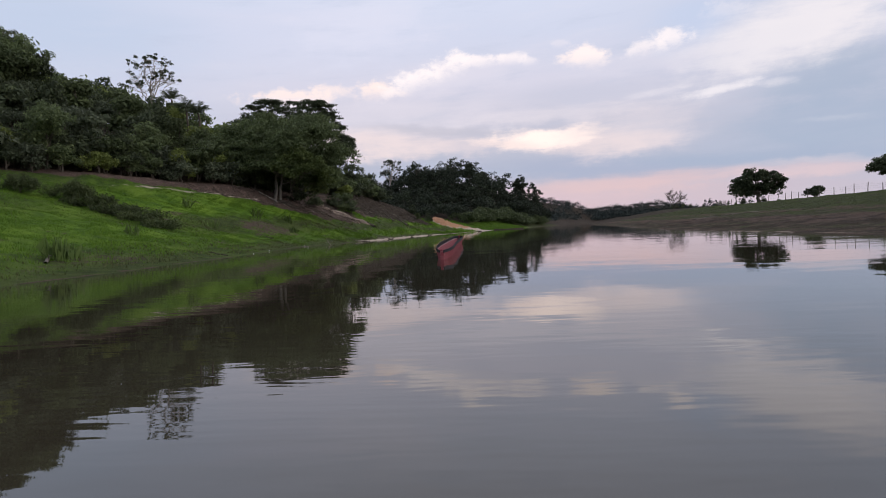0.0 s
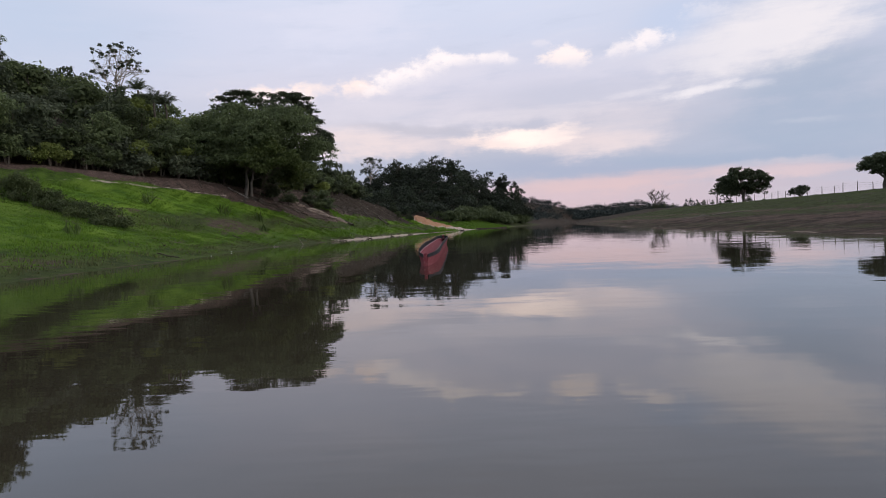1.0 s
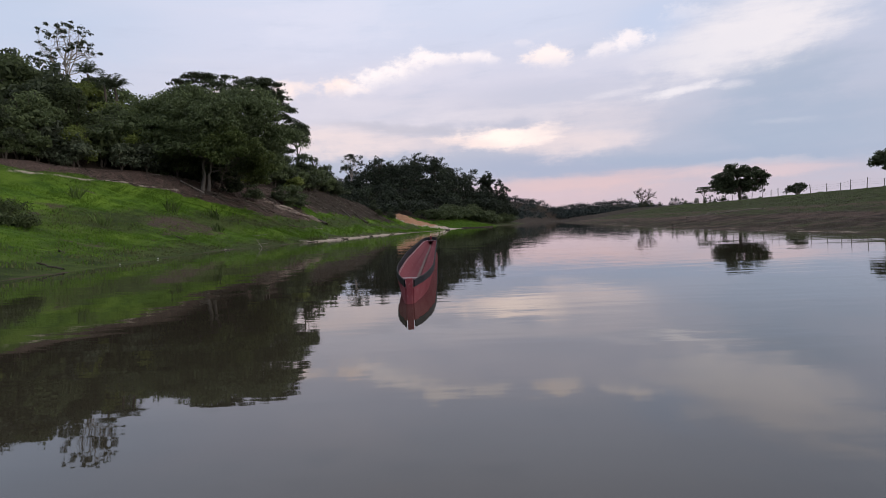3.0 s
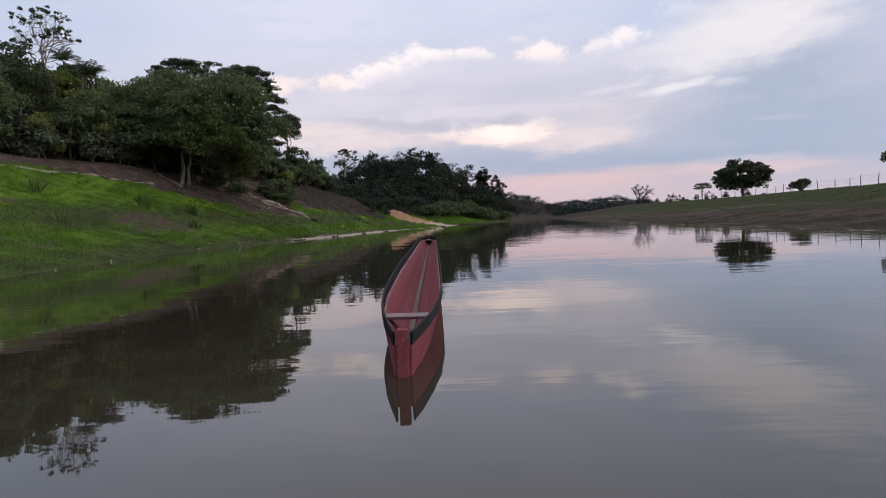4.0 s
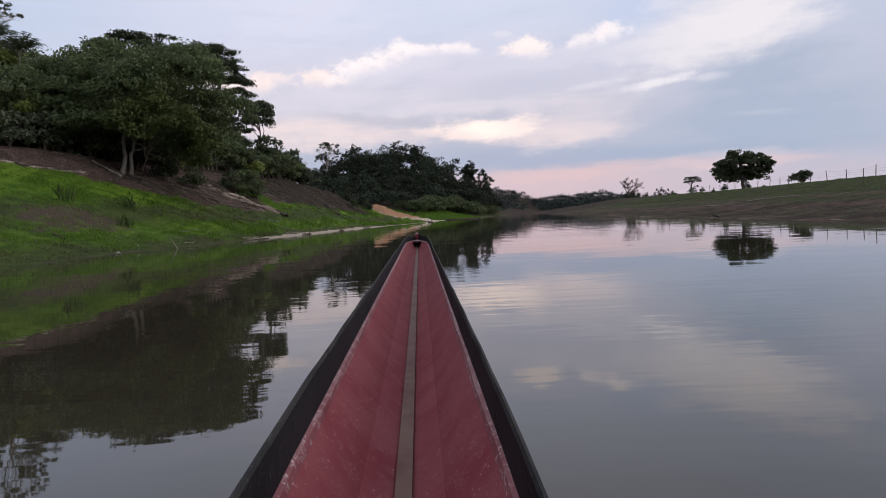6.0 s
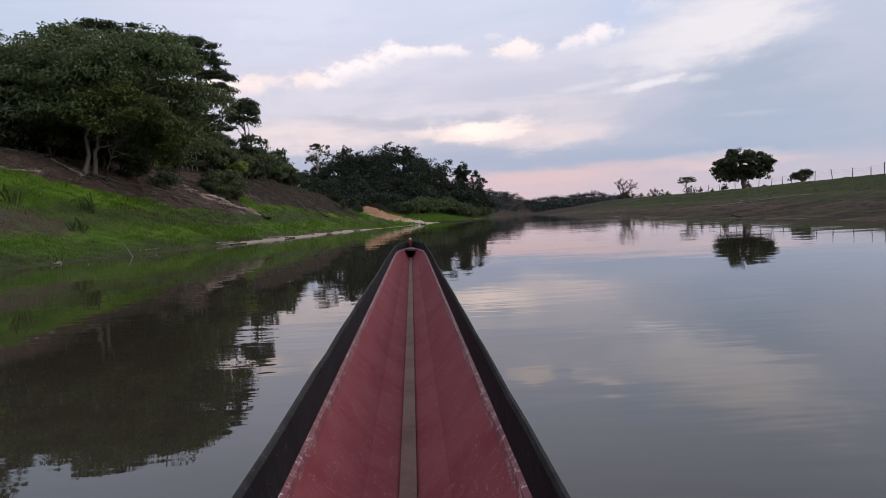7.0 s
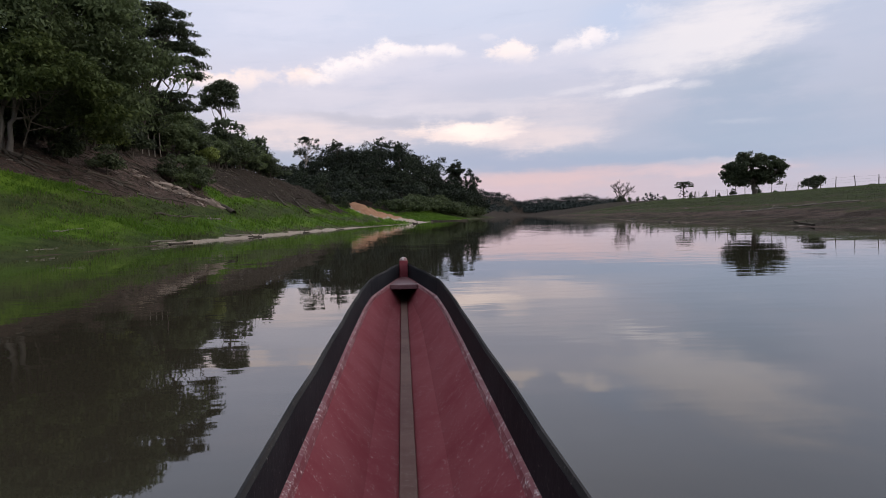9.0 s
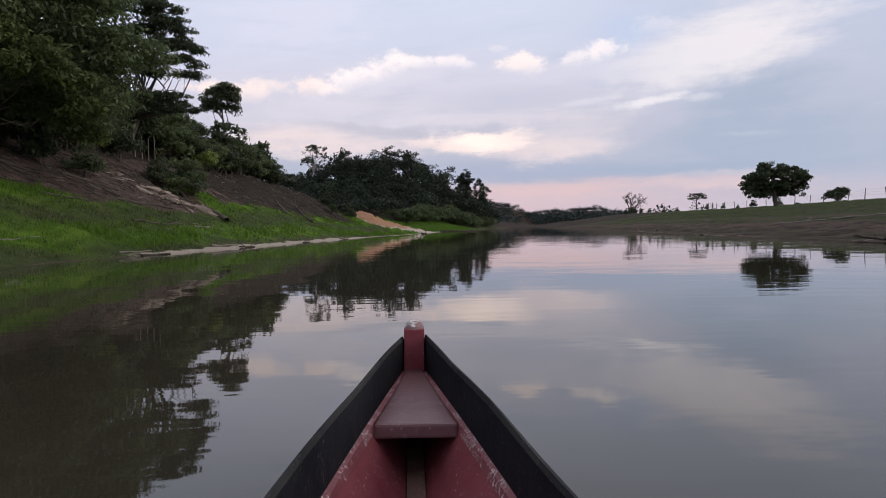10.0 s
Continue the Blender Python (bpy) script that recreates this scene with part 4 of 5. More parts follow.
for k, (x, y, top) in enumerate([(-33.6, 71, 16.9), (-41.2, 80, 20.8), (-54.0, 80, 22.8), (-38.5, 78, 19.0)]):
    px, py, pz = on_ground(x, y)
    root = thing("palm", (px, py, pz), "feather palm rising above the forest canopy", "palm", "palms on the hill", 40.0 * k)
    wood, fr = palm_meshes(40 + k, top - pz - 0.7)
    piece("trunk", wood, root)
    piece("fronds", fr, root)


# ---- the wooded hill: broadleaf trees and bushes, a few kinds repeated ----
def kind_of_tree(seed, height, wide, n, per, leaf, mat, low=1.6, clump=0.75, limbs=5, lobes=6):
    rng = np.random.default_rng(seed)
    return tree_meshes(seed, height, 0.05 + 0.014 * height, random_lobes(rng, low, height, wide, lobes), n, per, clump, leaf, mat, limbs=limbs, shell=0.6)


FOREST_KINDS = [kind_of_tree(61, 6.5, 3.0, 120, 41, 0.35, LEAF_FOREST, 0.3), kind_of_tree(62, 7.5, 3.2, 130, 41, 0.35, LEAF_FOREST, 0.6), kind_of_tree(63, 5.6, 2.9, 115, 41, 0.34, LEAF_GREY, 0.2),
                kind_of_tree(64, 6.0, 2.9, 115, 41, 0.34, LEAF_YELLOW, 0.3), kind_of_tree(65, 7.0, 3.0, 120, 41, 0.35, LEAF_DARK, 0.4)]
CANOPY_KINDS = [kind_of_tree(66, 6.0, 3.1, 72, 22, 0.58, LEAF_FOREST, 1.0, 0.85, 3), kind_of_tree(67, 6.6, 3.2, 76, 22, 0.58, LEAF_FOREST, 1.0, 0.85, 3), kind_of_tree(68, 5.4, 3.0, 70, 22, 0.58, LEAF_GREY, 1.0, 0.85, 3),
                kind_of_tree(69, 5.8, 3.0, 70, 22, 0.58, LEAF_YELLOW, 1.0, 0.85, 3), kind_of_tree(70, 6.4, 3.1, 74, 22, 0.58, LEAF_DARK, 1.0, 0.85, 3)]
FOREST_LABELS = ["dark green broadleaf tree of the hillside forest", "tall dark green hillside forest tree", "grey-green leafy hillside forest tree", "yellow-green leafy hillside forest tree", "very dark leafy hillside forest tree"]
BUSH_KINDS = [kind_of_tree(71, 2.6, 1.8, 50, 30, 0.29, LEAF_FOREST, 0.05, 0.5, 3), kind_of_tree(72, 2.2, 1.7, 46, 30, 0.28, LEAF_GREY, 0.05, 0.5, 3), kind_of_tree(73, 2.9, 1.9, 50, 30, 0.30, LEAF_DARK, 0.05, 0.5, 3), kind_of_tree(74, 2.0, 1.6, 44, 30, 0.28, LEAF_YELLOW, 0.05, 0.5, 3)]
BUSH_LABELS = ["dense green bush at the forest edge", "grey-green bush at the forest edge", "dark leafy bush at the forest edge", "light green bush at the forest edge"]
first = {}


def plant(kinds, labels, k, x, y, scale, name, category, group, turn, sink=0.1):
    key = (name, k)
    place = on_ground(x, y, sink)
    if key not in first:
        first[key] = tree(name, place, labels[k], kinds[k], category, group, turn)
        first[key].scale = (scale,) * 3
        return first[key]
    ob = copy_thing(first[key], pose(*place, 0, 0, turn))
    ob.scale = (scale, scale, scale * float(rng0.uniform(0.9, 1.15)))
    return ob


for y in np.arange(8, 128, 3.7):
    for d in np.arange(1.5, 60, 3.7):
        yy = y + rng0.uniform(-1.3, 1.3)
        wide = float(np.interp(yy, BANK_Y, BANK_WIDE))
        dd = wide + d + rng0.uniform(-1.3, 1.3)
        x = float(shore_left(yy)) - dd
        keep = 1.0 if d < 12 else (0.5 if d < 30 else 0.38)
        if yy > 101.5 and d < 6 or yy > 108 and d < 16 or yy > 116 or (yy < 30 and d > 25) or rng0.uniform() > keep:
            continue
        if (x + 21.2) ** 2 + (yy - 59.2) ** 2 < 9 or x < -78 or x < -0.8 * (yy + 7) - 9 or (74 < yy < 88 and x > -25.5):
            continue
        tall_ = (0.66 if d < 5 else 0.82) * rng0.uniform(0.75, 1.2)
        if yy > 88:
            tall_ *= 0.62
        k = int(rng0.choice(5, p=[0.3, 0.24, 0.16, 0.10, 0.2]))
        plant(FOREST_KINDS if d < 7 else CANOPY_KINDS, FOREST_LABELS, k, x, yy, tall_, "forest_tree" if d < 7 else "canopy_tree", "tree", "forest on the hill", float(rng0.uniform(0, 360)))
for y in np.arange(14, 113, 1.5):
    for row in (0.2, 2.2):
        yy = y + rng0.uniform(-0.7, 0.7)
        x = float(shore_left(yy)) - float(np.interp(yy, BANK_Y, BANK_WIDE)) * (1.0 if yy < 50 or yy > 84 else 1.04) - row - rng0.uniform(0, 0.9)
        if (abs(yy - 59) < 2.2 and row < 1) or (74 < yy < 88 and x > -25.2) or yy > 102.9:
            continue
        plant(BUSH_KINDS, BUSH_LABELS, int(rng0.choice(4, p=[0.36, 0.26, 0.28, 0.10])), x, yy, float(rng0.uniform(0.6, 1.1) if row < 1 else rng0.uniform(0.9, 1.6)), "bush", "bush", "bushes along the forest edge", float(rng0.uniform(0, 360)))
# bushes over the clay scar and at the shoulder of the hill
for x, y, s in [(-18.6, 75.0, 0.7), (-17.6, 74.5, 0.68), (-16.7, 75.4, 0.6), (-19.4, 75.6, 0.45), (-18.0, 77.4, 0.85), (-16.9, 77.0, 0.6), (-19.2, 97, 1.3), (-19.6, 100, 1.35), (-19.5, 103, 1.2), (-19.8, 94, 1.3), (-18.0, 103.4, 0.8), (-9.9, 112.5, 0.6), (-12.5, 110, 0.6), (-11.3, 107, 0.5), (-21.5, 66.5, 1.1), (-21.0, 63.6, 1.0)] + [(-22.8 + 0.05 * (q - 62) + (q % 3) * 0.6 - (4.9 if 76 <= q <= 90 else 0), q, 1.25 + 0.3 * math.sin(q)) for q in range(62, 98, 2)] + [(-24.2, 60.8, 1.2), (-26.2, 59.6, 1.3), (-28.2, 58.0, 1.2), (-22.6, 62.4, 1.2), (-19.6, 62.6, 0.8), (-18.6, 64.8, 0.7), (-25.5, 57.4, 0.9), (-27.6, 55.6, 1.0), (-23.4, 59.4, 0.9)]:
    plant(BUSH_KINDS, BUSH_LABELS, int(rng0.choice([0, 2])), x, y, s, "bush", "bush", "bushes along the forest edge", float(rng0.uniform(0, 360)))


# crest trees where the hill climbs out of sight
for x, y, sc, k in [(-45.4, 52.2, 1.12, 0), (-46.6, 55.2, 1.05, 4), (-44.4, 54.0, 1.05, 1), (-43.0, 54.6, 0.92, 4), (-41.7, 55.6, 0.80, 0), (-48.0, 53.0, 1.2, 1), (-47.0, 50.0, 1.15, 4), (-42.6, 51.5, 0.8, 2), (-50.5, 58.0, 1.2, 0)]:
    plant(FOREST_KINDS, FOREST_LABELS, k, x, y, sc, "forest_tree", "tree", "forest on the hill", float(rng0.uniform(0, 360)))
for x, y, sc in [(-18.6, 104.6, 1.35), (-19.3, 106.6, 1.5), (-18.0, 107.4, 1.1), (-20.4, 108.6, 1.5)]:
    plant(BUSH_KINDS, BUSH_LABELS, 2, x, y, sc, "bush", "bush", "bushes along the forest edge", float(rng0.uniform(0, 360)))
# low trees on the shoulder of the hill
for x, y, sc, k in [(-23.5, 92, 0.62, 0), (-25.5, 90, 0.75, 4), (-24.8, 95, 0.66, 1), (-26.5, 97, 0.7, 0), (-23.8, 99, 0.6, 4), (-25.6, 102, 0.62, 1), (-23.2, 104, 0.5, 0), (-27.5, 93, 0.8, 1), (-27.0, 104, 0.62, 4), (-21.8, 101, 0.48, 1), (-26.8, 88, 0.8, 0), (-28.2, 82, 0.9, 4), (-27.0, 78, 0.85, 0)]:
    plant(FOREST_KINDS, FOREST_LABELS, k, x, y, sc, "forest_tree", "tree", "forest on the hill", float(rng0.uniform(0, 360)))


# ---- far wood on the second hill, and the distant hills ----
def wood_stuff(name, label, spots, leaf, per, clumps, seed, mat, size=(3.0, 5.0)):
    rng = np.random.default_rng(seed)
    cs, rs = [], []
    for x, y, h in spots:
        z = float(ground_height(x, y))
        w = rng.uniform(*size)
        k = int(clumps * rng.uniform(0.8, 1.2))
        d = rng.normal(size=(k, 3))
        d /= np.linalg.norm(d, axis=1)[:, None]
        d[:, 2] = np.abs(d[:, 2]) * 1.1 - 0.3
        lob = rng.uniform(0.75, 1.1, k)[:, None]
        cs.append(np.array([x, y, z + h * 0.55]) + d * lob * np.array([w, w, h * 0.45]))
        rs.append(rng.uniform(0.8, 1.5, k) * leaf * 1.5)
    v, f = leaf_quads(rng, np.concatenate(cs), np.concatenate(rs), per, leaf, 0.6, 0.6, 0.6)
    return tagged(new(name, mesh_from(name, v, f, mat)), label, "woods", kind="stuff")


far_spots = []
for y in np.arange(180, 345, 6.5):
    for x in np.arange(-75, 40, 6.0 if y > 227 else 5.0):
        xx, yy = x + rng0.uniform(-2.4, 2.4), y + rng0.uniform(-2.4, 2.4)
        dl = float(shore_left(yy)) - xx
        if dl < (15 if yy < 228 else 9 if yy < 262 else 7) or rng0.uniform() < 0.1 or (yy < 228 and dl > 42):
            continue
        far_spots.append((xx, yy, ((5.0 + 8.5 * rng0.uniform() ** 1.7) * (0.6 if xx < -30 else 1.0) if dl > 16 else rng0.uniform(4, 8)) if yy > 227 else rng0.uniform(2.4, 5.0) * (0.7 if xx < -30 else 1.0)))
for k in range(75):
    yy = rng0.uniform(212, 268)
    far_spots.append((float(shore_left(yy)) - rng0.uniform(14, 56), yy, rng0.uniform(4.5, 8.5)))
for k in range(46):
    yy = rng0.uniform(244, 292)
    far_spots.append((float(shore_left(yy)) - rng0.uniform(3.5, 13), yy, rng0.uniform(5.5, 10.5)))
rng0.shuffle(far_spots)
cut = len(far_spots) // 5
wood_stuff("far_wood", "dense dark wood covering the far hill", far_spots[:cut * 2], 0.58, 13, 44, 31, LEAF_FAR, (1.9, 3.2))
wood_stuff("far_wood", "dense dark green wood covering the far hill", far_spots[cut * 2:cut * 4], 0.58, 13, 44, 34, LEAF_FAR, (2.1, 3.5))
wood_stuff("far_wood", "grey-green trees among the far wood", far_spots[cut * 4:], 0.58, 13, 44, 35, LEAF_FAR, (2.2, 3.6))
edge_spots = []
for k in range(130):
    yy = rng0.uniform(176, 300) if k < 60 else rng0.uniform(196, 262)
    dl = rng0.uniform(11, 16) if yy < 214 else rng0.uniform(4, 14) if yy < 262 else rng0.uniform(3, 8)
    edge_spots.append((float(shore_left(yy)) - dl, yy, rng0.uniform(2.2, 4.5)))
wood_stuff("far_scrub", "scrub along the foot of the far wood", edge_spots, 0.6, 16, 22, 32, LEAF_FOREST, (1.4, 2.4))
distant = []
for k in range(5600):
    yy = rng0.uniform(350, 1080)
    xx = rng0.uniform(-0.03, 0.44) * yy
    dl, dr = float(shore_left(yy)) - xx, xx - float(shore_right(yy))
    if (max(dl, dr) < 10 and yy < 770) or (dr > 0 and yy < 520 and rng0.uniform() < 0.96) or (xx > 250 and yy < 800) or rng0.uniform() < (0.62 if yy < 770 and dl > 0 else 0.18):
        continue
    distant.append((xx, yy, 4.5 + 5.5 * rng0.uniform() ** 3))
wood_stuff("distant_wood", "woods on the distant low hills", distant, 1.6, 4, 10, 33, LEAF_HAZED, (2.6, 5.0))

for x, y, h, w, sd, n, lab in [(-35.0, 244, 28.9, 4.4, 81, 40, "round-crowned emergent tree on the far hill"), (-4.1, 246, 27.0, 2.0, 82, 42, "emergent tree with a small dark crown"), (16.8, 272, 22.5, 3.3, 83, 120, "tall slim tree at the end of the far wood"), (21.8, 272, 18.8, 4.0, 84, 110, "spreading layered tree at the end of the far wood"), (-25, 246, 27.6, 2.8, 85, 60, "leafy emergent tree on the far hill"), (9.0, 262, 17.5, 3.2, 86, 70, "leafy tree in the far wood"), (-11, 248, 27.0, 2.8, 87, 60, "leafy emergent tree on the crown of the far hill")]:
    g = on_ground(x, y)
    H = h - g[2]
    tree("emergent_tree", g, lab, tree_meshes(sd, H, 0.26, random_lobes(np.random.default_rng(sd), H - (2.1 if w > 4 else 3.8) * w, H, w * 1.2, 9 if w > 4 else 13), n * 2, 30, 0.75, 0.5, LEAF_FAR, BARK_PALE if w > 4 else BARK, limbs=10, twigs=0.5), group="emergent trees of the far hill")


# ---- right bank: pasture trees, fence, driftwood ----
tree("pasture_tree", on_ground(62.0, 143.4), "broad dark pasture tree with a ragged spreading crown", tree_meshes(
    91, 7.7, 0.42, [(-0.6, 0, 5.2, 3.2, 3.2, 2.0), (-2.0, 0.2, 3.0, 3.0, 2.6, 1.5), (1.8, 0.1, 3.0, 3.0, 2.6, 1.5), (-2.8, 0, 1.9, 2.2, 2.2, 1.0), (2.2, 0, 2.0, 2.6, 2.2, 1.0), (-3.8, 0, 3.4, 2.2, 2.2, 1.6), (4.0, 0, 3.4, 2.2, 2.2, 1.4), (2.6, 0, 4.9, 2.9, 3.0, 1.8), (-3.2, 0.2, 4.0, 2.4, 2.6, 1.8), (5.2, 0, 4.5, 1.7, 2.0, 0.9), (-4.6, 0, 2.6, 1.5, 1.6, 1.2), (4.6, 0, 2.6, 0.6, 0.8, 1.1), (-1.8, 0, 6.3, 1.4, 1.4, 0.9), (0.6, 0.3, 3.4, 3.4, 2.4, 1.2), (-2.6, 0, 2.4, 1.6, 1.5, 0.9)],
    460, 42, 0.66, 0.42, LEAF_DARK, BARK, limbs=16, shell=0.3), group="pasture trees").scale = (1.03, 1.03, 1.09)
tree("pasture_tree", on_ground(77.2, 149.5), "small rounded dark pasture tree behind the fence", tree_meshes(
    92, 4.0, 0.18, [(0, 0, 2.3, 2.1, 2.1, 1.3), (0.9, 0, 2.7, 1.4, 1.5, 1.0), (-0.9, 0, 1.9, 1.5, 1.5, 1.1)], 130, 40, 0.5, 0.36, LEAF_DARK, BARK, limbs=8, shell=0.3), group="pasture trees")
tree("pasture_tree", on_ground(60.5, 92.5), "dark spreading pasture tree at the ridge", tree_meshes(
    93, 5.6, 0.30, [(0, 0, 4.0, 2.7, 2.7, 1.4), (2.2, 0, 3.7, 2.2, 2.2, 1.3), (-1.9, 0, 3.2, 1.7, 1.9, 1.1), (0.3, 0, 2.6, 2.0, 1.8, 0.9)], 230, 40, 0.55, 0.36, LEAF_DARK, BARK, limbs=12, shell=0.3), group="pasture trees")
tree("umbrella_tree", on_ground(121.4, 313), "small flat-topped tree alone on the pasture", tree_meshes(
    94, 9.2, 0.25, [(0, 0, 7.6, 4.0, 4.0, 1.3), (1.9, 0, 6.6, 2.4, 2.4, 0.8), (-1.8, 0, 6.3, 2.2, 2.2, 0.8)], 75, 26, 0.8, 0.5, LEAF_DARK, BARK, limbs=10, flat=0.35, twigs=0.6), group="pasture trees")
bare_place = on_ground(88.5, 300)


def bare_tree():
    rng = np.random.default_rng(95)
    root = thing("bare_tree", bare_place, "leafless grey tree with fine forked branches", "tree", "pasture trees")
    chunks = []

    def fork(a, way, length, r, depth):
        b = a + way * length
        chunks.append(tube(bent(rng, a, b, 4, 0.05), np.linspace(r, r * 0.6, 4), 5))
        if depth == 0:
            return
        for _ in range(3 if depth > 1 else 4):
            w = way + rng.normal(0, 0.55, 3) + np.array([0, 0, 0.12])
            fork(b, w / np.linalg.norm(w), length * rng.uniform(0.62, 0.88), r * 0.66, depth - 1)

    for a in range(3):
        w = np.array([math.cos(a * 2.1) * 0.6, math.sin(a * 2.1) * 0.6, 1.0])
        fork(np.array([0, 0, -0.2]), w / np.linalg.norm(w), 3.0, 0.26, 4)
    piece("trunk", mesh_from("trunk", *joined(chunks), BARK, True), root)


bare_tree()
for x, y, s, k in [(87.6, 300, 0.8, 2), (90, 301, 0.9, 2), (94, 305, 0.8, 0), (64.6, 146.8, 0.5, 2), (62.5, 158, 0.35, 2), (64.8, 169, 0.4, 2), (68, 184, 0.45, 2), (110, 306, 0.8, 2), (103, 303, 0.7, 2), (128, 322, 0.8, 0), (97, 303, 0.8, 2), (77.5, 147.5, 0.45, 0), (67.5, 146, 0.4, 0), (60.4, 148, 0.5, 2)]:
    plant(BUSH_KINDS, BUSH_LABELS, k, x, y, s, "bush", "bush", "bushes along the pasture ridge", float(rng0.uniform(0, 360)))


def build_fence():
    root = thing("fence", on_ground(61, 110), "old wire fence on leaning wooden posts along the ridge", "fence")
    base_ = Vector(root.location)
    rng = np.random.default_rng(7)
    spots, y = [], 80.0
    while y < 196:
        x = float(ridge_right(y)) + 0.8 + 0.4 * math.sin(y * 0.3)
        spots.append((x, y))
        y += rng.uniform(3.0, 4.4)
    tops = []
    for x, y in spots:
        g = on_ground(x, y)
        h = rng.uniform(1.25, 1.75)
        lean = rng.normal(0, 0.07, 2)
        a, b = np.array(g) - np.array(base_), np.array(g) - np.array(base_) + np.array([lean[0], lean[1], h])
        piece("post", mesh_from("post", *tube(bent(rng, a, b, 4, 0.012), np.linspace(0.065, 0.05, 4), 7, rng, 0.1), POSTWOOD, True), root)
        tops.append((a, b))
    for k in (0.45, 0.68, 0.9):
        path = []
        for (a, b), (c, d) in zip(tops, tops[1:]):
            p, q = a + (b - a) * k, c + (d - c) * k
            path += [p, (p + q) / 2 - np.array([0, 0, 0.04])]
        path.append(q)
        piece("wire", mesh_from("wire", *tube(path, np.full(len(path), 0.007), 4), WIRE), root)


build_fence()


def log(name, a, b, r, label, mat, seed, group="driftwood", branches=2):
    """A crooked trunk lying between two places of the plan, part sunk in the ground."""
    rng = np.random.default_rng(seed)
    n = 7
    s = np.linspace(0, 1, n)
    x, y = a[0] + (b[0] - a[0]) * s + rng.normal(0, 0.05, n), a[1] + (b[1] - a[1]) * s + rng.normal(0, 0.08, n)
    z = np.maximum(ground_height(x, y), 0.0) + r * 0.55
    mid = np.array([x[3], y[3], z[3] - r])
    pts = np.stack([x, y, z], 1) - mid
    chunks = [tube(pts, r * np.linspace(1.0, 0.55, n), 7, rng, 0.12)]
    for k in range(branches):
        p = pts[rng.integers(1, n - 1)]
        e = p + rng.normal(0, 1, 3) * np.array([1, 1, 0.3]) * r * 6 + np.array([0, 0, r * 2.0])
        chunks.append(tube(bent(rng, p, e, 4, 0.1), r * np.linspace(0.4, 0.12, 4), 5))
    me = mesh_from(name, *joined(chunks), mat, True)
    ob = new(name, me)
    ob.location = mid
    return tagged(ob, label, "driftwood", group)


log("driftwood_log", (28.4, 83.6), (31.0, 80.6), 0.08, "long pale driftwood log lying along the slope", DRIFTWOOD, 201)
log("driftwood_log", (31.2, 80.4), (34.4, 76.4), 0.08, "long pale driftwood log lying along the slope", DRIFTWOOD, 202)
log("driftwood_log", (30.2, 83.0), (31.2, 81.8), 0.14, "short dark driftwood stump on the muddy slope", DRIFT_DARK, 203)
log("driftwood_log", (16.9, 55.0), (18.3, 58.6), 0.07, "dark driftwood at the water's edge", DRIFT_DARK, 204)
log("driftwood_log", (18.4, 74.6), (19.6, 78.2), 0.05, "weathered driftwood low on the bank", POSTWOOD, 205)
log("driftwood_log", (22.6, 95.0), (24.0, 100.0), 0.07, "weathered driftwood low on the bank", POSTWOOD, 206)
log("driftwood_log", (36.0, 112.0), (38.5, 119.0), 0.06, "thin weathered driftwood on the pasture slope", POSTWOOD, 207)
# left bank
for k, (a, b, r, m) in enumerate([
        ((-10.2, 62.7), (-9.8, 64.0), 0.06, DRIFT_DARK), ((-11.4, 54.0), (-11.0, 55.5), 0.045, DRIFT_DARK), ((-13.5, 41.2), (-12.9, 40.0), 0.035, DRIFTWOOD),
        ((-13.6, 12.4), (-14.3, 13.4), 0.06, DRIFTWOOD), ((-13.1, 64.6), (-12.2, 66.6), 0.06, DRIFTWOOD), ((-14.4, 60.2), (-13.2, 63.4), 0.07, DRIFT_DARK),
        ((-17.0, 57.8), (-16.4, 60.2), 0.06, DRIFT_DARK), ((-14.9, 51.2), (-14.3, 52.6), 0.03, DRIFTWOOD), ((-12.1, 53.6), (-11.6, 55.4), 0.04, DRIFTWOOD),
        ((-11.0, 61.0), (-10.4, 63.6), 0.05, DRIFTWOOD), ((-12.8, 69.3), (-17.6, 75.3), 0.20, DRIFT_DARK), ((-16.5, 63.8), (-15.0, 66.8), 0.08, DRIFT_DARK),
        ((-18.8, 62.6), (-17.2, 65.2), 0.09, DRIFT_DARK), ((-20.4, 57.2), (-22.6, 58.0), 0.10, DRIFTWOOD), ((-16.2, 42.4), (-17.6, 43.6), 0.05, DRIFT_DARK),
        ((-8.9, 72.9), (-8.7, 74.4), 0.045, DRIFT_DARK), ((-7.7, 83.8), (-7.3, 85.4), 0.045, DRIFT_DARK), ((-12.2, 23.4), (-13.6, 24.0), 0.04, DRIFT_DARK), ((-14.6, 27.2), (-15.4, 28.6), 0.05, DRIFT_DARK),
        ((-0.9, 117.5), (-0.2, 118.4), 0.12, DRIFT_DARK), ((-13.2, 47.3), (-12.9, 48.3), 0.025, DRIFTWOOD), ((-11.4, 92), (-14.2, 99), 0.16, DRIFT_DARK), ((-13.0, 88), (-15.2, 95), 0.14, DRIFT_DARK)]):
    log("driftwood_log", a, b, r, ("dark wet driftwood lying on the bank" if m == DRIFT_DARK else "pale dry driftwood lying on the bank"), m, 300 + k)


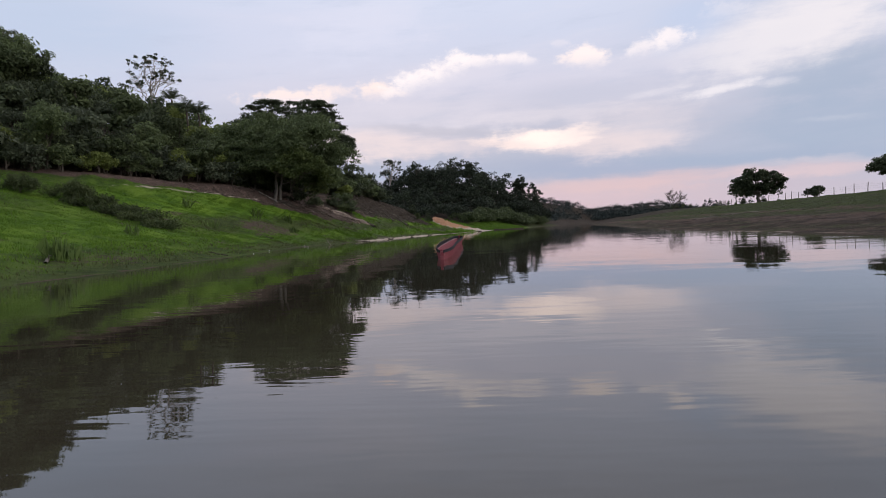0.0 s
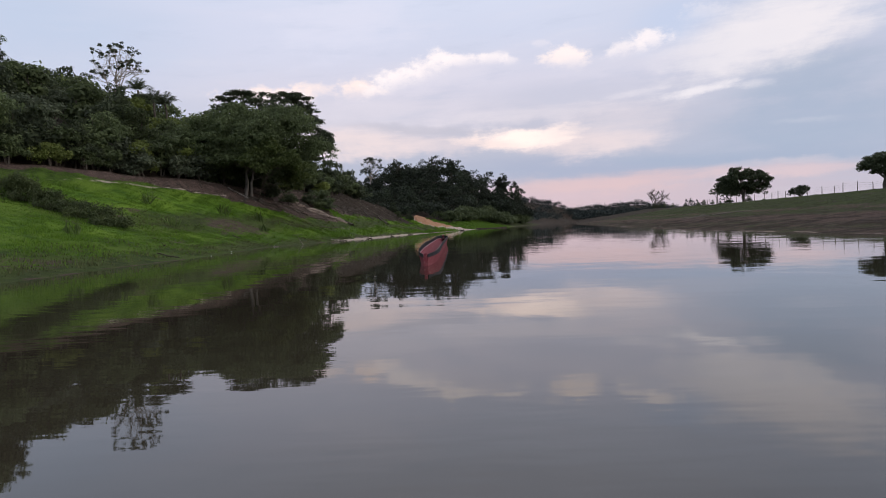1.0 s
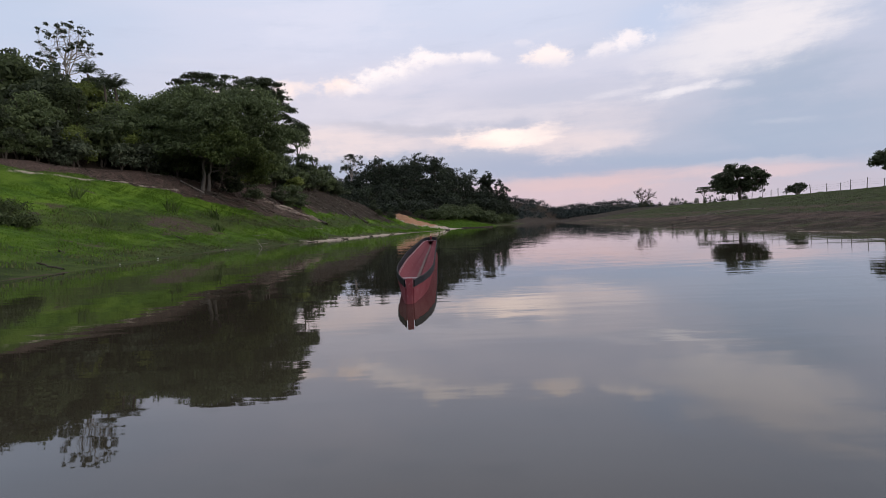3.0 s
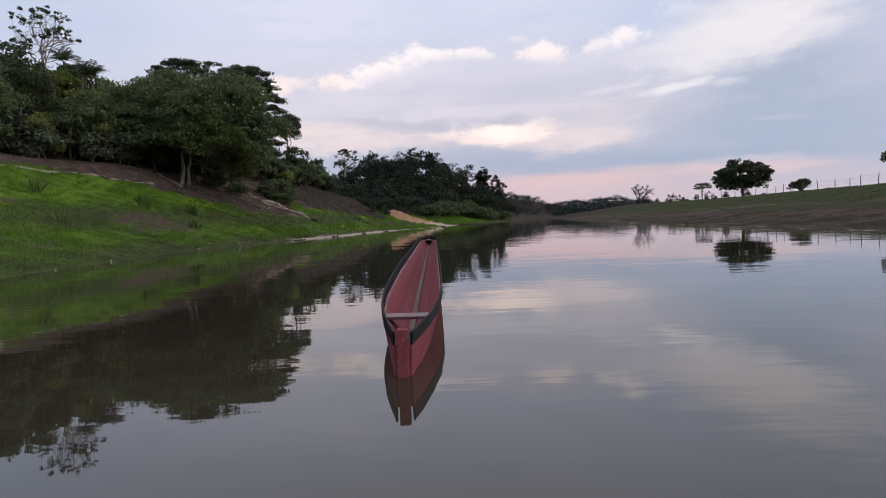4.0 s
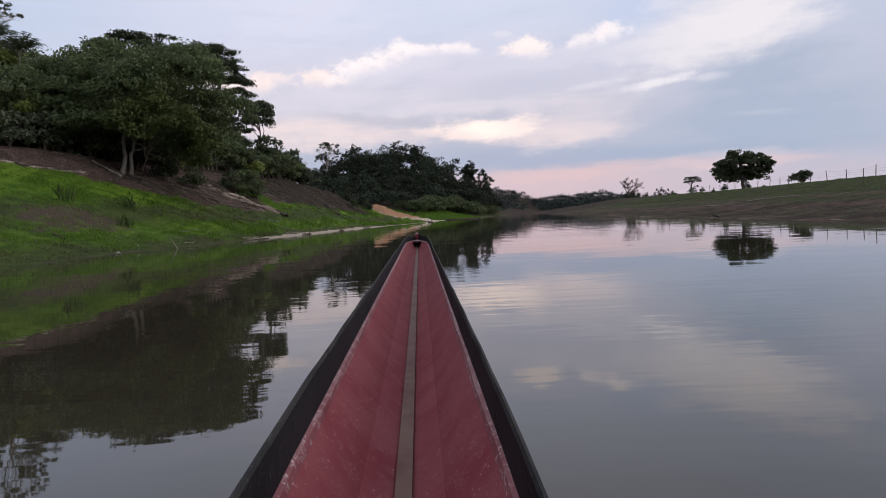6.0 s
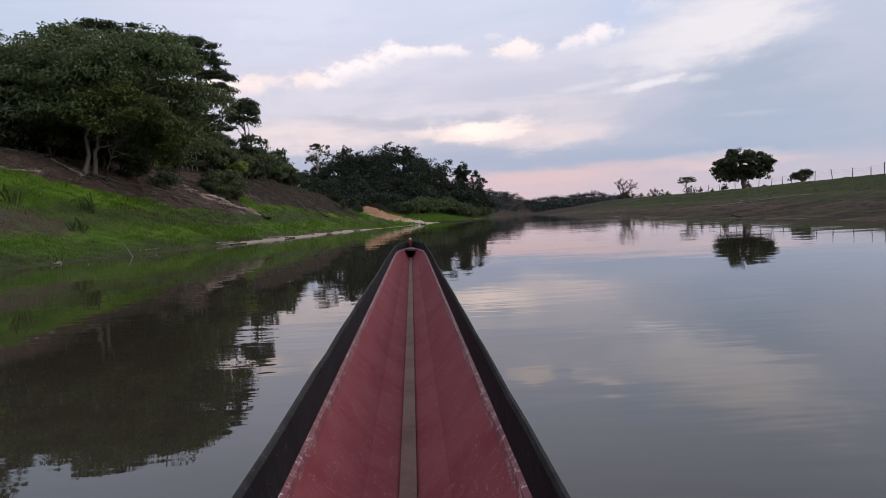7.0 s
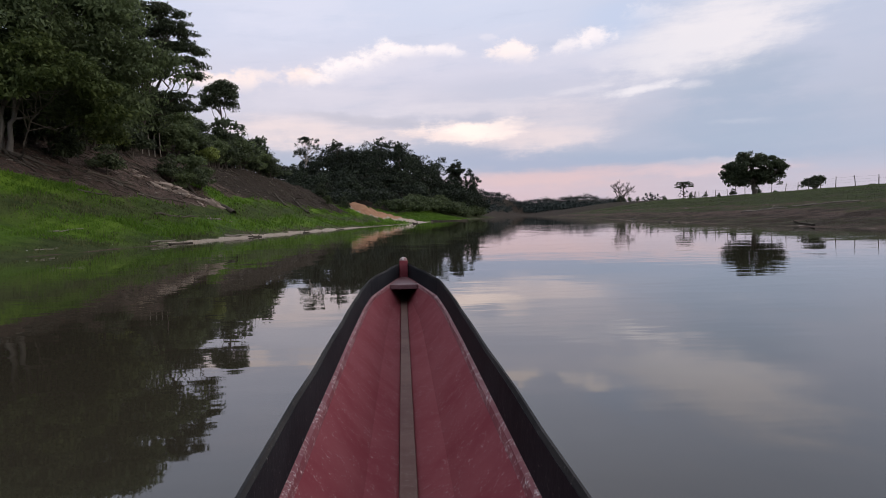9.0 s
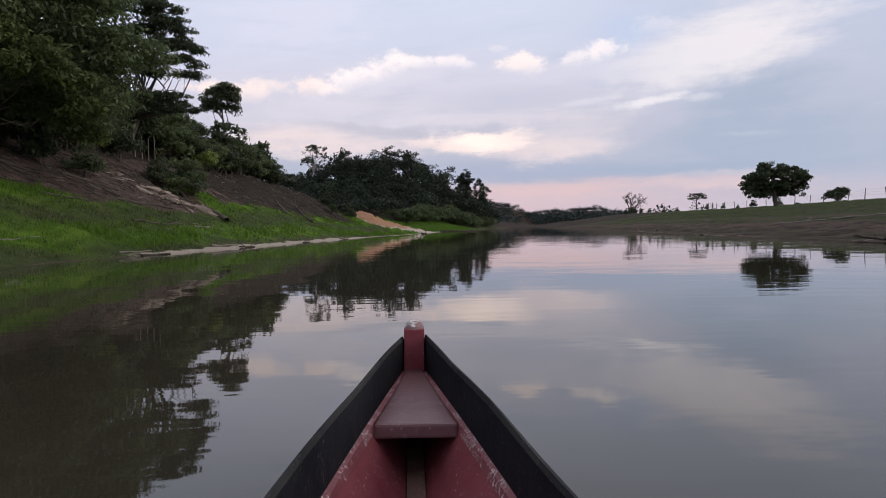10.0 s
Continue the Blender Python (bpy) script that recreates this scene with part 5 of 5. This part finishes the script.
stick = new("stick", mesh_from("stick", *tube(np.array([(0.10, 0, -0.25), (0.0, 0, 0.05), (-0.22, 0.1, 0.36), (-0.42, 0.16, 0.62)]), np.array([0.022, 0.02, 0.016, 0.008]), 6), DRIFTWOOD, True))
stick.location = (-12.0, 43.4, 0.0)
tagged(stick, "thin pale stick standing out of the shallow water", "driftwood", "driftwood")
# roots spreading from the broad tree over the bare soil
def build_roots():
    rng = np.random.default_rng(8)
    root = thing("exposed_roots", big, "tangle of exposed tree roots over bare eroded soil", "roots")
    for k in range(13):
        a = rng.uniform(-2.4, 0.9)
        L = rng.uniform(1.4, 3.6)
        s = np.linspace(0.08, 1, 7)
        x = big[0] + L * s * math.cos(a) + rng.normal(0, 0.08, 7)
        y = big[1] + L * s * math.sin(a) + rng.normal(0, 0.08, 7)
        pts = np.stack([x, y, ground_height(x, y) + 0.05], 1) - np.array(big)
        piece("root", mesh_from("root", *tube(pts, rng.uniform(0.06, 0.11) * np.linspace(1, 0.3, 7), 6, rng, 0.1), BARK, True), root)


build_roots()


# ---- the clay scar: pale slabs breaking out of the bank ----
def build_scar():
    rng = np.random.default_rng(9)
    root = thing("clay_outcrop", on_ground(-15.6, 69.2), "pale eroded clay slabs breaking out of the bank", "outcrop")
    base_ = np.array(root.location)
    for k in range(38):
        u = rng.uniform(0, 1) ** 1.1
        x = -14.2 - 4.6 * u + rng.normal(0, 0.3)
        y = 69.9 - 1.6 * u + rng.normal(0, 0.75)
        bm = bmesh.new()
        bmesh.ops.create_icosphere(bm, subdivisions=2, radius=1.0)
        big_ = rng.uniform(0.10, 0.46) * (1.5 - 0.9 * u)
        turn = rng.uniform(-0.35, 0.35) - 0.45
        seed = Vector(rng.uniform(-50, 50, 3))
        for v in bm.verts:
            q = v.co * (1 + 0.7 * noise.noise(v.co * 1.3 + seed) + 0.4 * noise.noise(v.co * 3.4 + seed))
            q = Vector((q.x * big_ * 1.7, q.y * big_ * 0.42, q.z * big_ * (0.34 + 0.5 * (1 - u) ** 3)))
            c, s = math.cos(turn), math.sin(turn)
            v.co = Vector((q.x * c - q.y * s, q.x * s + q.y * c, q.z + 0.22 * q.x * (-1 if c > 0 else 1)))
        me = bpy.data.meshes.new("slab")
        bm.to_mesh(me)
        bm.free()
        me.materials.append(CLAY)
        ob = piece("slab", me, root)
        ob.location = Vector(np.array([x, y, float(ground_height(x, y)) + 0.02 * big_]) - base_)


build_scar()


def build_stakes():
    rng = np.random.default_rng(10)
    for k, (x, y) in enumerate([(-24.25, 84.2), (-24.0, 85.0), (-23.85, 85.9), (-23.7, 86.9)]):
        g = on_ground(x, y)
        pts = bent(rng, (0, 0, -0.1), (rng.normal(0, 0.06), rng.normal(0, 0.06), rng.uniform(1.7, 2.3)), 4, 0.01)
        ob = new("stake", mesh_from("stake", *tube(pts, np.linspace(0.05, 0.04, 4), 7, rng, 0.08), DRIFTWOOD, True))
        ob.location = g
        tagged(ob, "pale upright wooden stake standing before the trees", "stake", "row of stakes")


build_stakes()


# ---- landing: moored canoe beyond the sand spit ----
def build_moored():
    root = thing("moored_canoe", (6.4, 153.5, 0.0), "long low dark wooden canoe moored at the sandy landing", "canoe", turn=-62)
    bm = bmesh.new()
    ss = np.linspace(-1, 1, 17)
    rows = []
    for s in ss:
        w = 0.52 * (1 - abs(s) ** 2.6) + 0.04
        z = 0.20 + 0.14 * s * s
        rows.append([bm.verts.new(p) for p in ((-w, s * 4.2, z), (-w * 0.8, s * 4.2, -0.1), (w * 0.8, s * 4.2, -0.1), (w, s * 4.2, z), (w - 0.04, s * 4.2, z), (w * 0.7, s * 4.2, 0.06), (-w * 0.7, s * 4.2, 0.06), (-w + 0.04, s * 4.2, z))])
    for a, b in zip(rows, rows[1:]):
        for q in range(8):
            bm.faces.new((a[q], a[(q + 1) % 8], b[(q + 1) % 8], b[q]))
    bm.faces.new(rows[0])
    bm.faces.new(rows[-1][::-1])
    bmesh.ops.recalc_face_normals(bm, faces=bm.faces)
    me = bpy.data.meshes.new("hull")
    bm.to_mesh(me)
    bm.free()
    me.materials.append(DRIFT_DARK)
    piece("hull", me, root)
    for y in (-1.6, 1.5):
        bm = bmesh.new()
        bmesh.ops.create_cube(bm, size=1.0)
        for v in bm.verts:
            v.co = Vector((v.co.x * 0.92, v.co.y * 0.22 + y, v.co.z * 0.03 + 0.16))
        bmesh.ops.bevel(bm, geom=list(bm.edges), offset=0.006, segments=1, affect="EDGES")
        me = bpy.data.meshes.new("bench")
        bm.to_mesh(me)
        bm.free()
        me.materials.append(DRIFTWOOD)
        piece("bench", me, root)


build_moored()


# ---- low plants ----
def weed_clump(name, place, label, seed, n, h, spread, mat, lean=0.25, width=0.03, category="weed"):
    """Upright stalks with narrow leaves."""
    rng = np.random.default_rng(seed)
    a, r = rng.uniform(0, 6.283, n), spread * np.sqrt(rng.uniform(0, 1, n))
    foot = np.stack([r * np.cos(a), r * np.sin(a), np.zeros(n)], 1)
    foot[:, 2] = ground_height(place[0] + foot[:, 0], place[1] + foot[:, 1]) - place[2] - 0.03
    hh = h * rng.uniform(0.5, 1.1, n)
    tip = foot + np.stack([rng.normal(0, lean, n) * hh, rng.normal(0, lean, n) * hh, hh], 1)
    mid = foot * 0.45 + tip * 0.55 - np.stack([rng.normal(0, 0.08, n), rng.normal(0, 0.08, n), -0.06 * hh], 1)
    sd = rng.normal(size=(n, 3)) * np.array([1, 1, 0])
    sd /= np.linalg.norm(sd, axis=1)[:, None]
    w = width * rng.uniform(0.6, 1.4, n)[:, None]
    v = np.stack([foot - sd * w * 0.5, foot + sd * w * 0.5, mid + sd * w * 0.6, tip], 1).reshape(-1, 3)
    lv, lf = leaf_quads(rng, np.concatenate([mid, tip]), np.full(2 * n, 0.12 * h), 1, 0.14 * h, 0.7, 0.3, 0.3)
    vv, ff = joined([(v, np.arange(n * 4).reshape(n, 4)), (lv, lf)])
    ob = new(name, mesh_from(name, vv, ff, mat))
    ob.location = place
    return tagged(ob, label, category, "weeds on the bank")


weed_clump("reed_clump", on_ground(-13.9, 13.3), "upright dark reed clump near the water", 401, 46, 0.85, 0.36, REED, 0.14, 0.011)
weed_clump("reed_clump", on_ground(-14.6, 15.2), "sparse dark reed clump near the water", 402, 30, 0.7, 0.4, REED, 0.17, 0.011)
for k, (x, y, h, sp) in enumerate([(-22.4, 34.4, 0.9, 1.5), (-24.4, 35.0, 1.0, 1.7), (-26.8, 36.0, 1.15, 1.7), (-29.0, 37.2, 1.3, 1.6), (-20.8, 33.6, 0.6, 1.1), (-28.0, 36.4, 1.9, 0.6), (-31.0, 35.0, 1.3, 1.2)]):
    tree("thicket", on_ground(x, y), "low dark weedy thicket standing in the grass", tree_meshes(410 + k, h, 0.025, [(0, 0, h * 0.45, sp, sp, h * 0.5), (sp * 0.6, 0.2, h * 0.35, sp * 0.7, sp * 0.7, h * 0.4), (-sp * 0.5, -0.2, h * 0.4, sp * 0.6, sp * 0.6, h * 0.5)], 80, 34, 0.34, 0.26, THICKET, BARK, limbs=10, shell=0.2, slim=0.16, flat=0.9, up=0.1), "thicket", "thickets on the bank")
for k, (x, y, h) in enumerate([(-24.4, 45.6, 1.1), (-20.5, 41.5, 0.8), (-18.6, 26.5, 0.7), (-18.0, 52.6, 0.7), (-16.2, 47.8, 0.6), (-20.0, 49.6, 0.9)]):
    weed_clump("weed", on_ground(x, y), "dark leafy weed standing in the grass", 430 + k, 26, h, 0.34, REED, 0.34, 0.022)


def grass_stuff(name, label, seed, n, pick, mat, h=(0.12, 0.42), width=0.035, band=lambda r: r):
    """Blades over a stretch of the bank, thicker where the turf lies."""
    rng = np.random.default_rng(seed)
    x, y = pick(rng, n)
    turf, sand, mud = ground_cover(x, y)
    tall_ = 0.55 + 0.45 * waves(x, y, 6.0, 9.0) + 0.4 * waves(x, y, 2.0, 3.0)
    rich = lushness(x, y)
    keep = (turf > rng.uniform(0.25, 0.8, n)) & (sand < 0.4) & (tall_ > rng.uniform(-0.2, 0.75, n)) & (band(rich) > rng.uniform(0.2, 0.8, n))
    x, y, tall_ = x[keep], y[keep], np.clip(tall_[keep], 0.25, 1.3)
    n = len(x)
    foot = np.stack([x, y, ground_height(x, y) - 0.02], 1)
    hh = rng.uniform(*h, n) * tall_
    a = rng.uniform(0, 6.283, n)
    sd = np.stack([np.cos(a), np.sin(a), 0 * a], 1)
    w = (width * rng.uniform(0.6, 1.5, n))[:, None]
    tip = foot + np.stack([rng.normal(0, 0.35, n) * hh, rng.normal(0, 0.35, n) * hh, hh], 1)
    v = np.stack([foot - sd * w, foot + sd * w, tip], 1).reshape(-1, 3)
    ob = new(name, mesh_from(name, v, np.arange(n * 3).reshape(n, 3), mat))
    return tagged(ob, label, "grass", kind="stuff")


def near_bank(rng, n):
    y = rng.uniform(2, 60, n)
    return shore_left(y) - rng.uniform(0.02, 1.0, n) * np.interp(y, BANK_Y, BANK_WIDE), y


def far_bank(rng, n):
    y = rng.uniform(55, 116, n)
    return shore_left(y) - rng.uniform(0.6, 13.5, n), y


def meadow(rng, n):
    y = rng.uniform(116, 216, n)
    return shore_left(y) - rng.uniform(1, 30, n), y


def right_bank(rng, n):
    y = rng.uniform(45, 200, n)
    return shore_right(y) + rng.uniform(0.3, 1.25, n) * (ridge_right(y) - shore_right(y)), y


PASTURE = leaf_material("pasture_blades", (0.034, 0.044, 0.018), (0.054, 0.066, 0.026), (0.082, 0.092, 0.038), 0.3, 0.12)
DULL = leaf_material("dull_grass", (0.058, 0.070, 0.028), (0.095, 0.108, 0.042), (0.145, 0.15, 0.064), 0.35, 0.12)
grass_stuff("bank_grass", "bright green grass covering the sloping bank", 501, 420000, near_bank, GRASS, (0.06, 0.22), 0.016)
grass_stuff("bank_grass", "green grass on the eroded bank", 502, 60000, far_bank, GRASS)
grass_stuff("meadow_grass", "bright green meadow behind the sand spit", 503, 50000, meadow, GRASS, (0.2, 0.6), 0.07)
grass_stuff("pasture_grass", "thin dull grass on the muddy pasture slope", 504, 60000, right_bank, PASTURE, (0.05, 0.16), 0.03, lambda r: 1 - r)
grass_stuff("short_grass", "short dull grass between the lusher belts", 505, 90000, near_bank, DULL, (0.06, 0.22), 0.03, lambda r: 1.1 - r)
grass_stuff("short_grass", "short dull grass on the eroded bank", 506, 30000, far_bank, DULL, (0.06, 0.22), 0.04, lambda r: 1.1 - r)


def twig_litter(name, label, seed, n, pick, mat, reach=(0.2, 0.9)):
    """Broken sticks strewn over bare soil."""
    rng = np.random.default_rng(seed)
    x, y = pick(rng, n)
    turf, sand, mud = ground_cover(x, y)
    keep = turf < 0.45
    chunks = []
    for px, py in zip(x[keep], y[keep]):
        a, L = rng.uniform(0, 6.283), rng.uniform(*reach)
        s = np.linspace(0, 1, 4)
        xx, yy = px + L * s * math.cos(a) + rng.normal(0, 0.04, 4), py + L * s * math.sin(a) + rng.normal(0, 0.04, 4)
        pts = np.stack([xx, yy, ground_height(xx, yy) + 0.03 + rng.uniform(0, 0.12) * s], 1)
        chunks.append(tube(pts, rng.uniform(0.012, 0.035) * np.linspace(1, 0.5, 4), 4))
    return tagged(new(name, mesh_from(name, *joined(chunks), mat)), label, "twigs", kind="stuff")


def bare_slope(rng, n):
    y = rng.uniform(50, 112, n)
    return shore_left(y) - np.interp(y, BANK_Y, BANK_WIDE) * rng.uniform(0.3, 1.05, n), y


twig_litter("dead_twigs", "dark broken twigs strewn over bare soil", 601, 2600, bare_slope, DRIFT_DARK)
twig_litter("dead_twigs", "dark sticks strewn over the muddy pasture slope", 603, 500, right_bank, DRIFT_DARK, (0.3, 1.4))
twig_litter("dead_twigs", "pale broken twigs strewn over bare soil", 602, 240, bare_slope, DRIFTWOOD)


def build_litter():
    rng = np.random.default_rng(12)
    for k, (x, y) in enumerate([(-13.2, 47.0), (-12.6, 51.5), (-12.6, 30.5), (-12.0, 26.2), (-14.0, 44.2)]):
        bm = bmesh.new()
        bmesh.ops.create_icosphere(bm, subdivisions=2, radius=1.0)
        s = rng.uniform(0.018, 0.032)
        seed = Vector(rng.uniform(-9, 9, 3))
        for v in bm.verts:
            q = v.co * (1 + 0.5 * noise.noise(v.co * 2 + seed))
            v.co = Vector((q.x * s * 1.5, q.y * s, q.z * s * 0.6))
        me = bpy.data.meshes.new("litter")
        bm.to_mesh(me)
        bm.free()
        me.materials.append(LITTER)
        ob = new("litter", me)
        g = on_ground(x, y)
        ob.location = (g[0], g[1], g[2] + 0.05 + s * 0.4)
        tagged(ob, "small crumpled piece of pale litter on the grass", "litter", "litter on the bank")


build_litter()
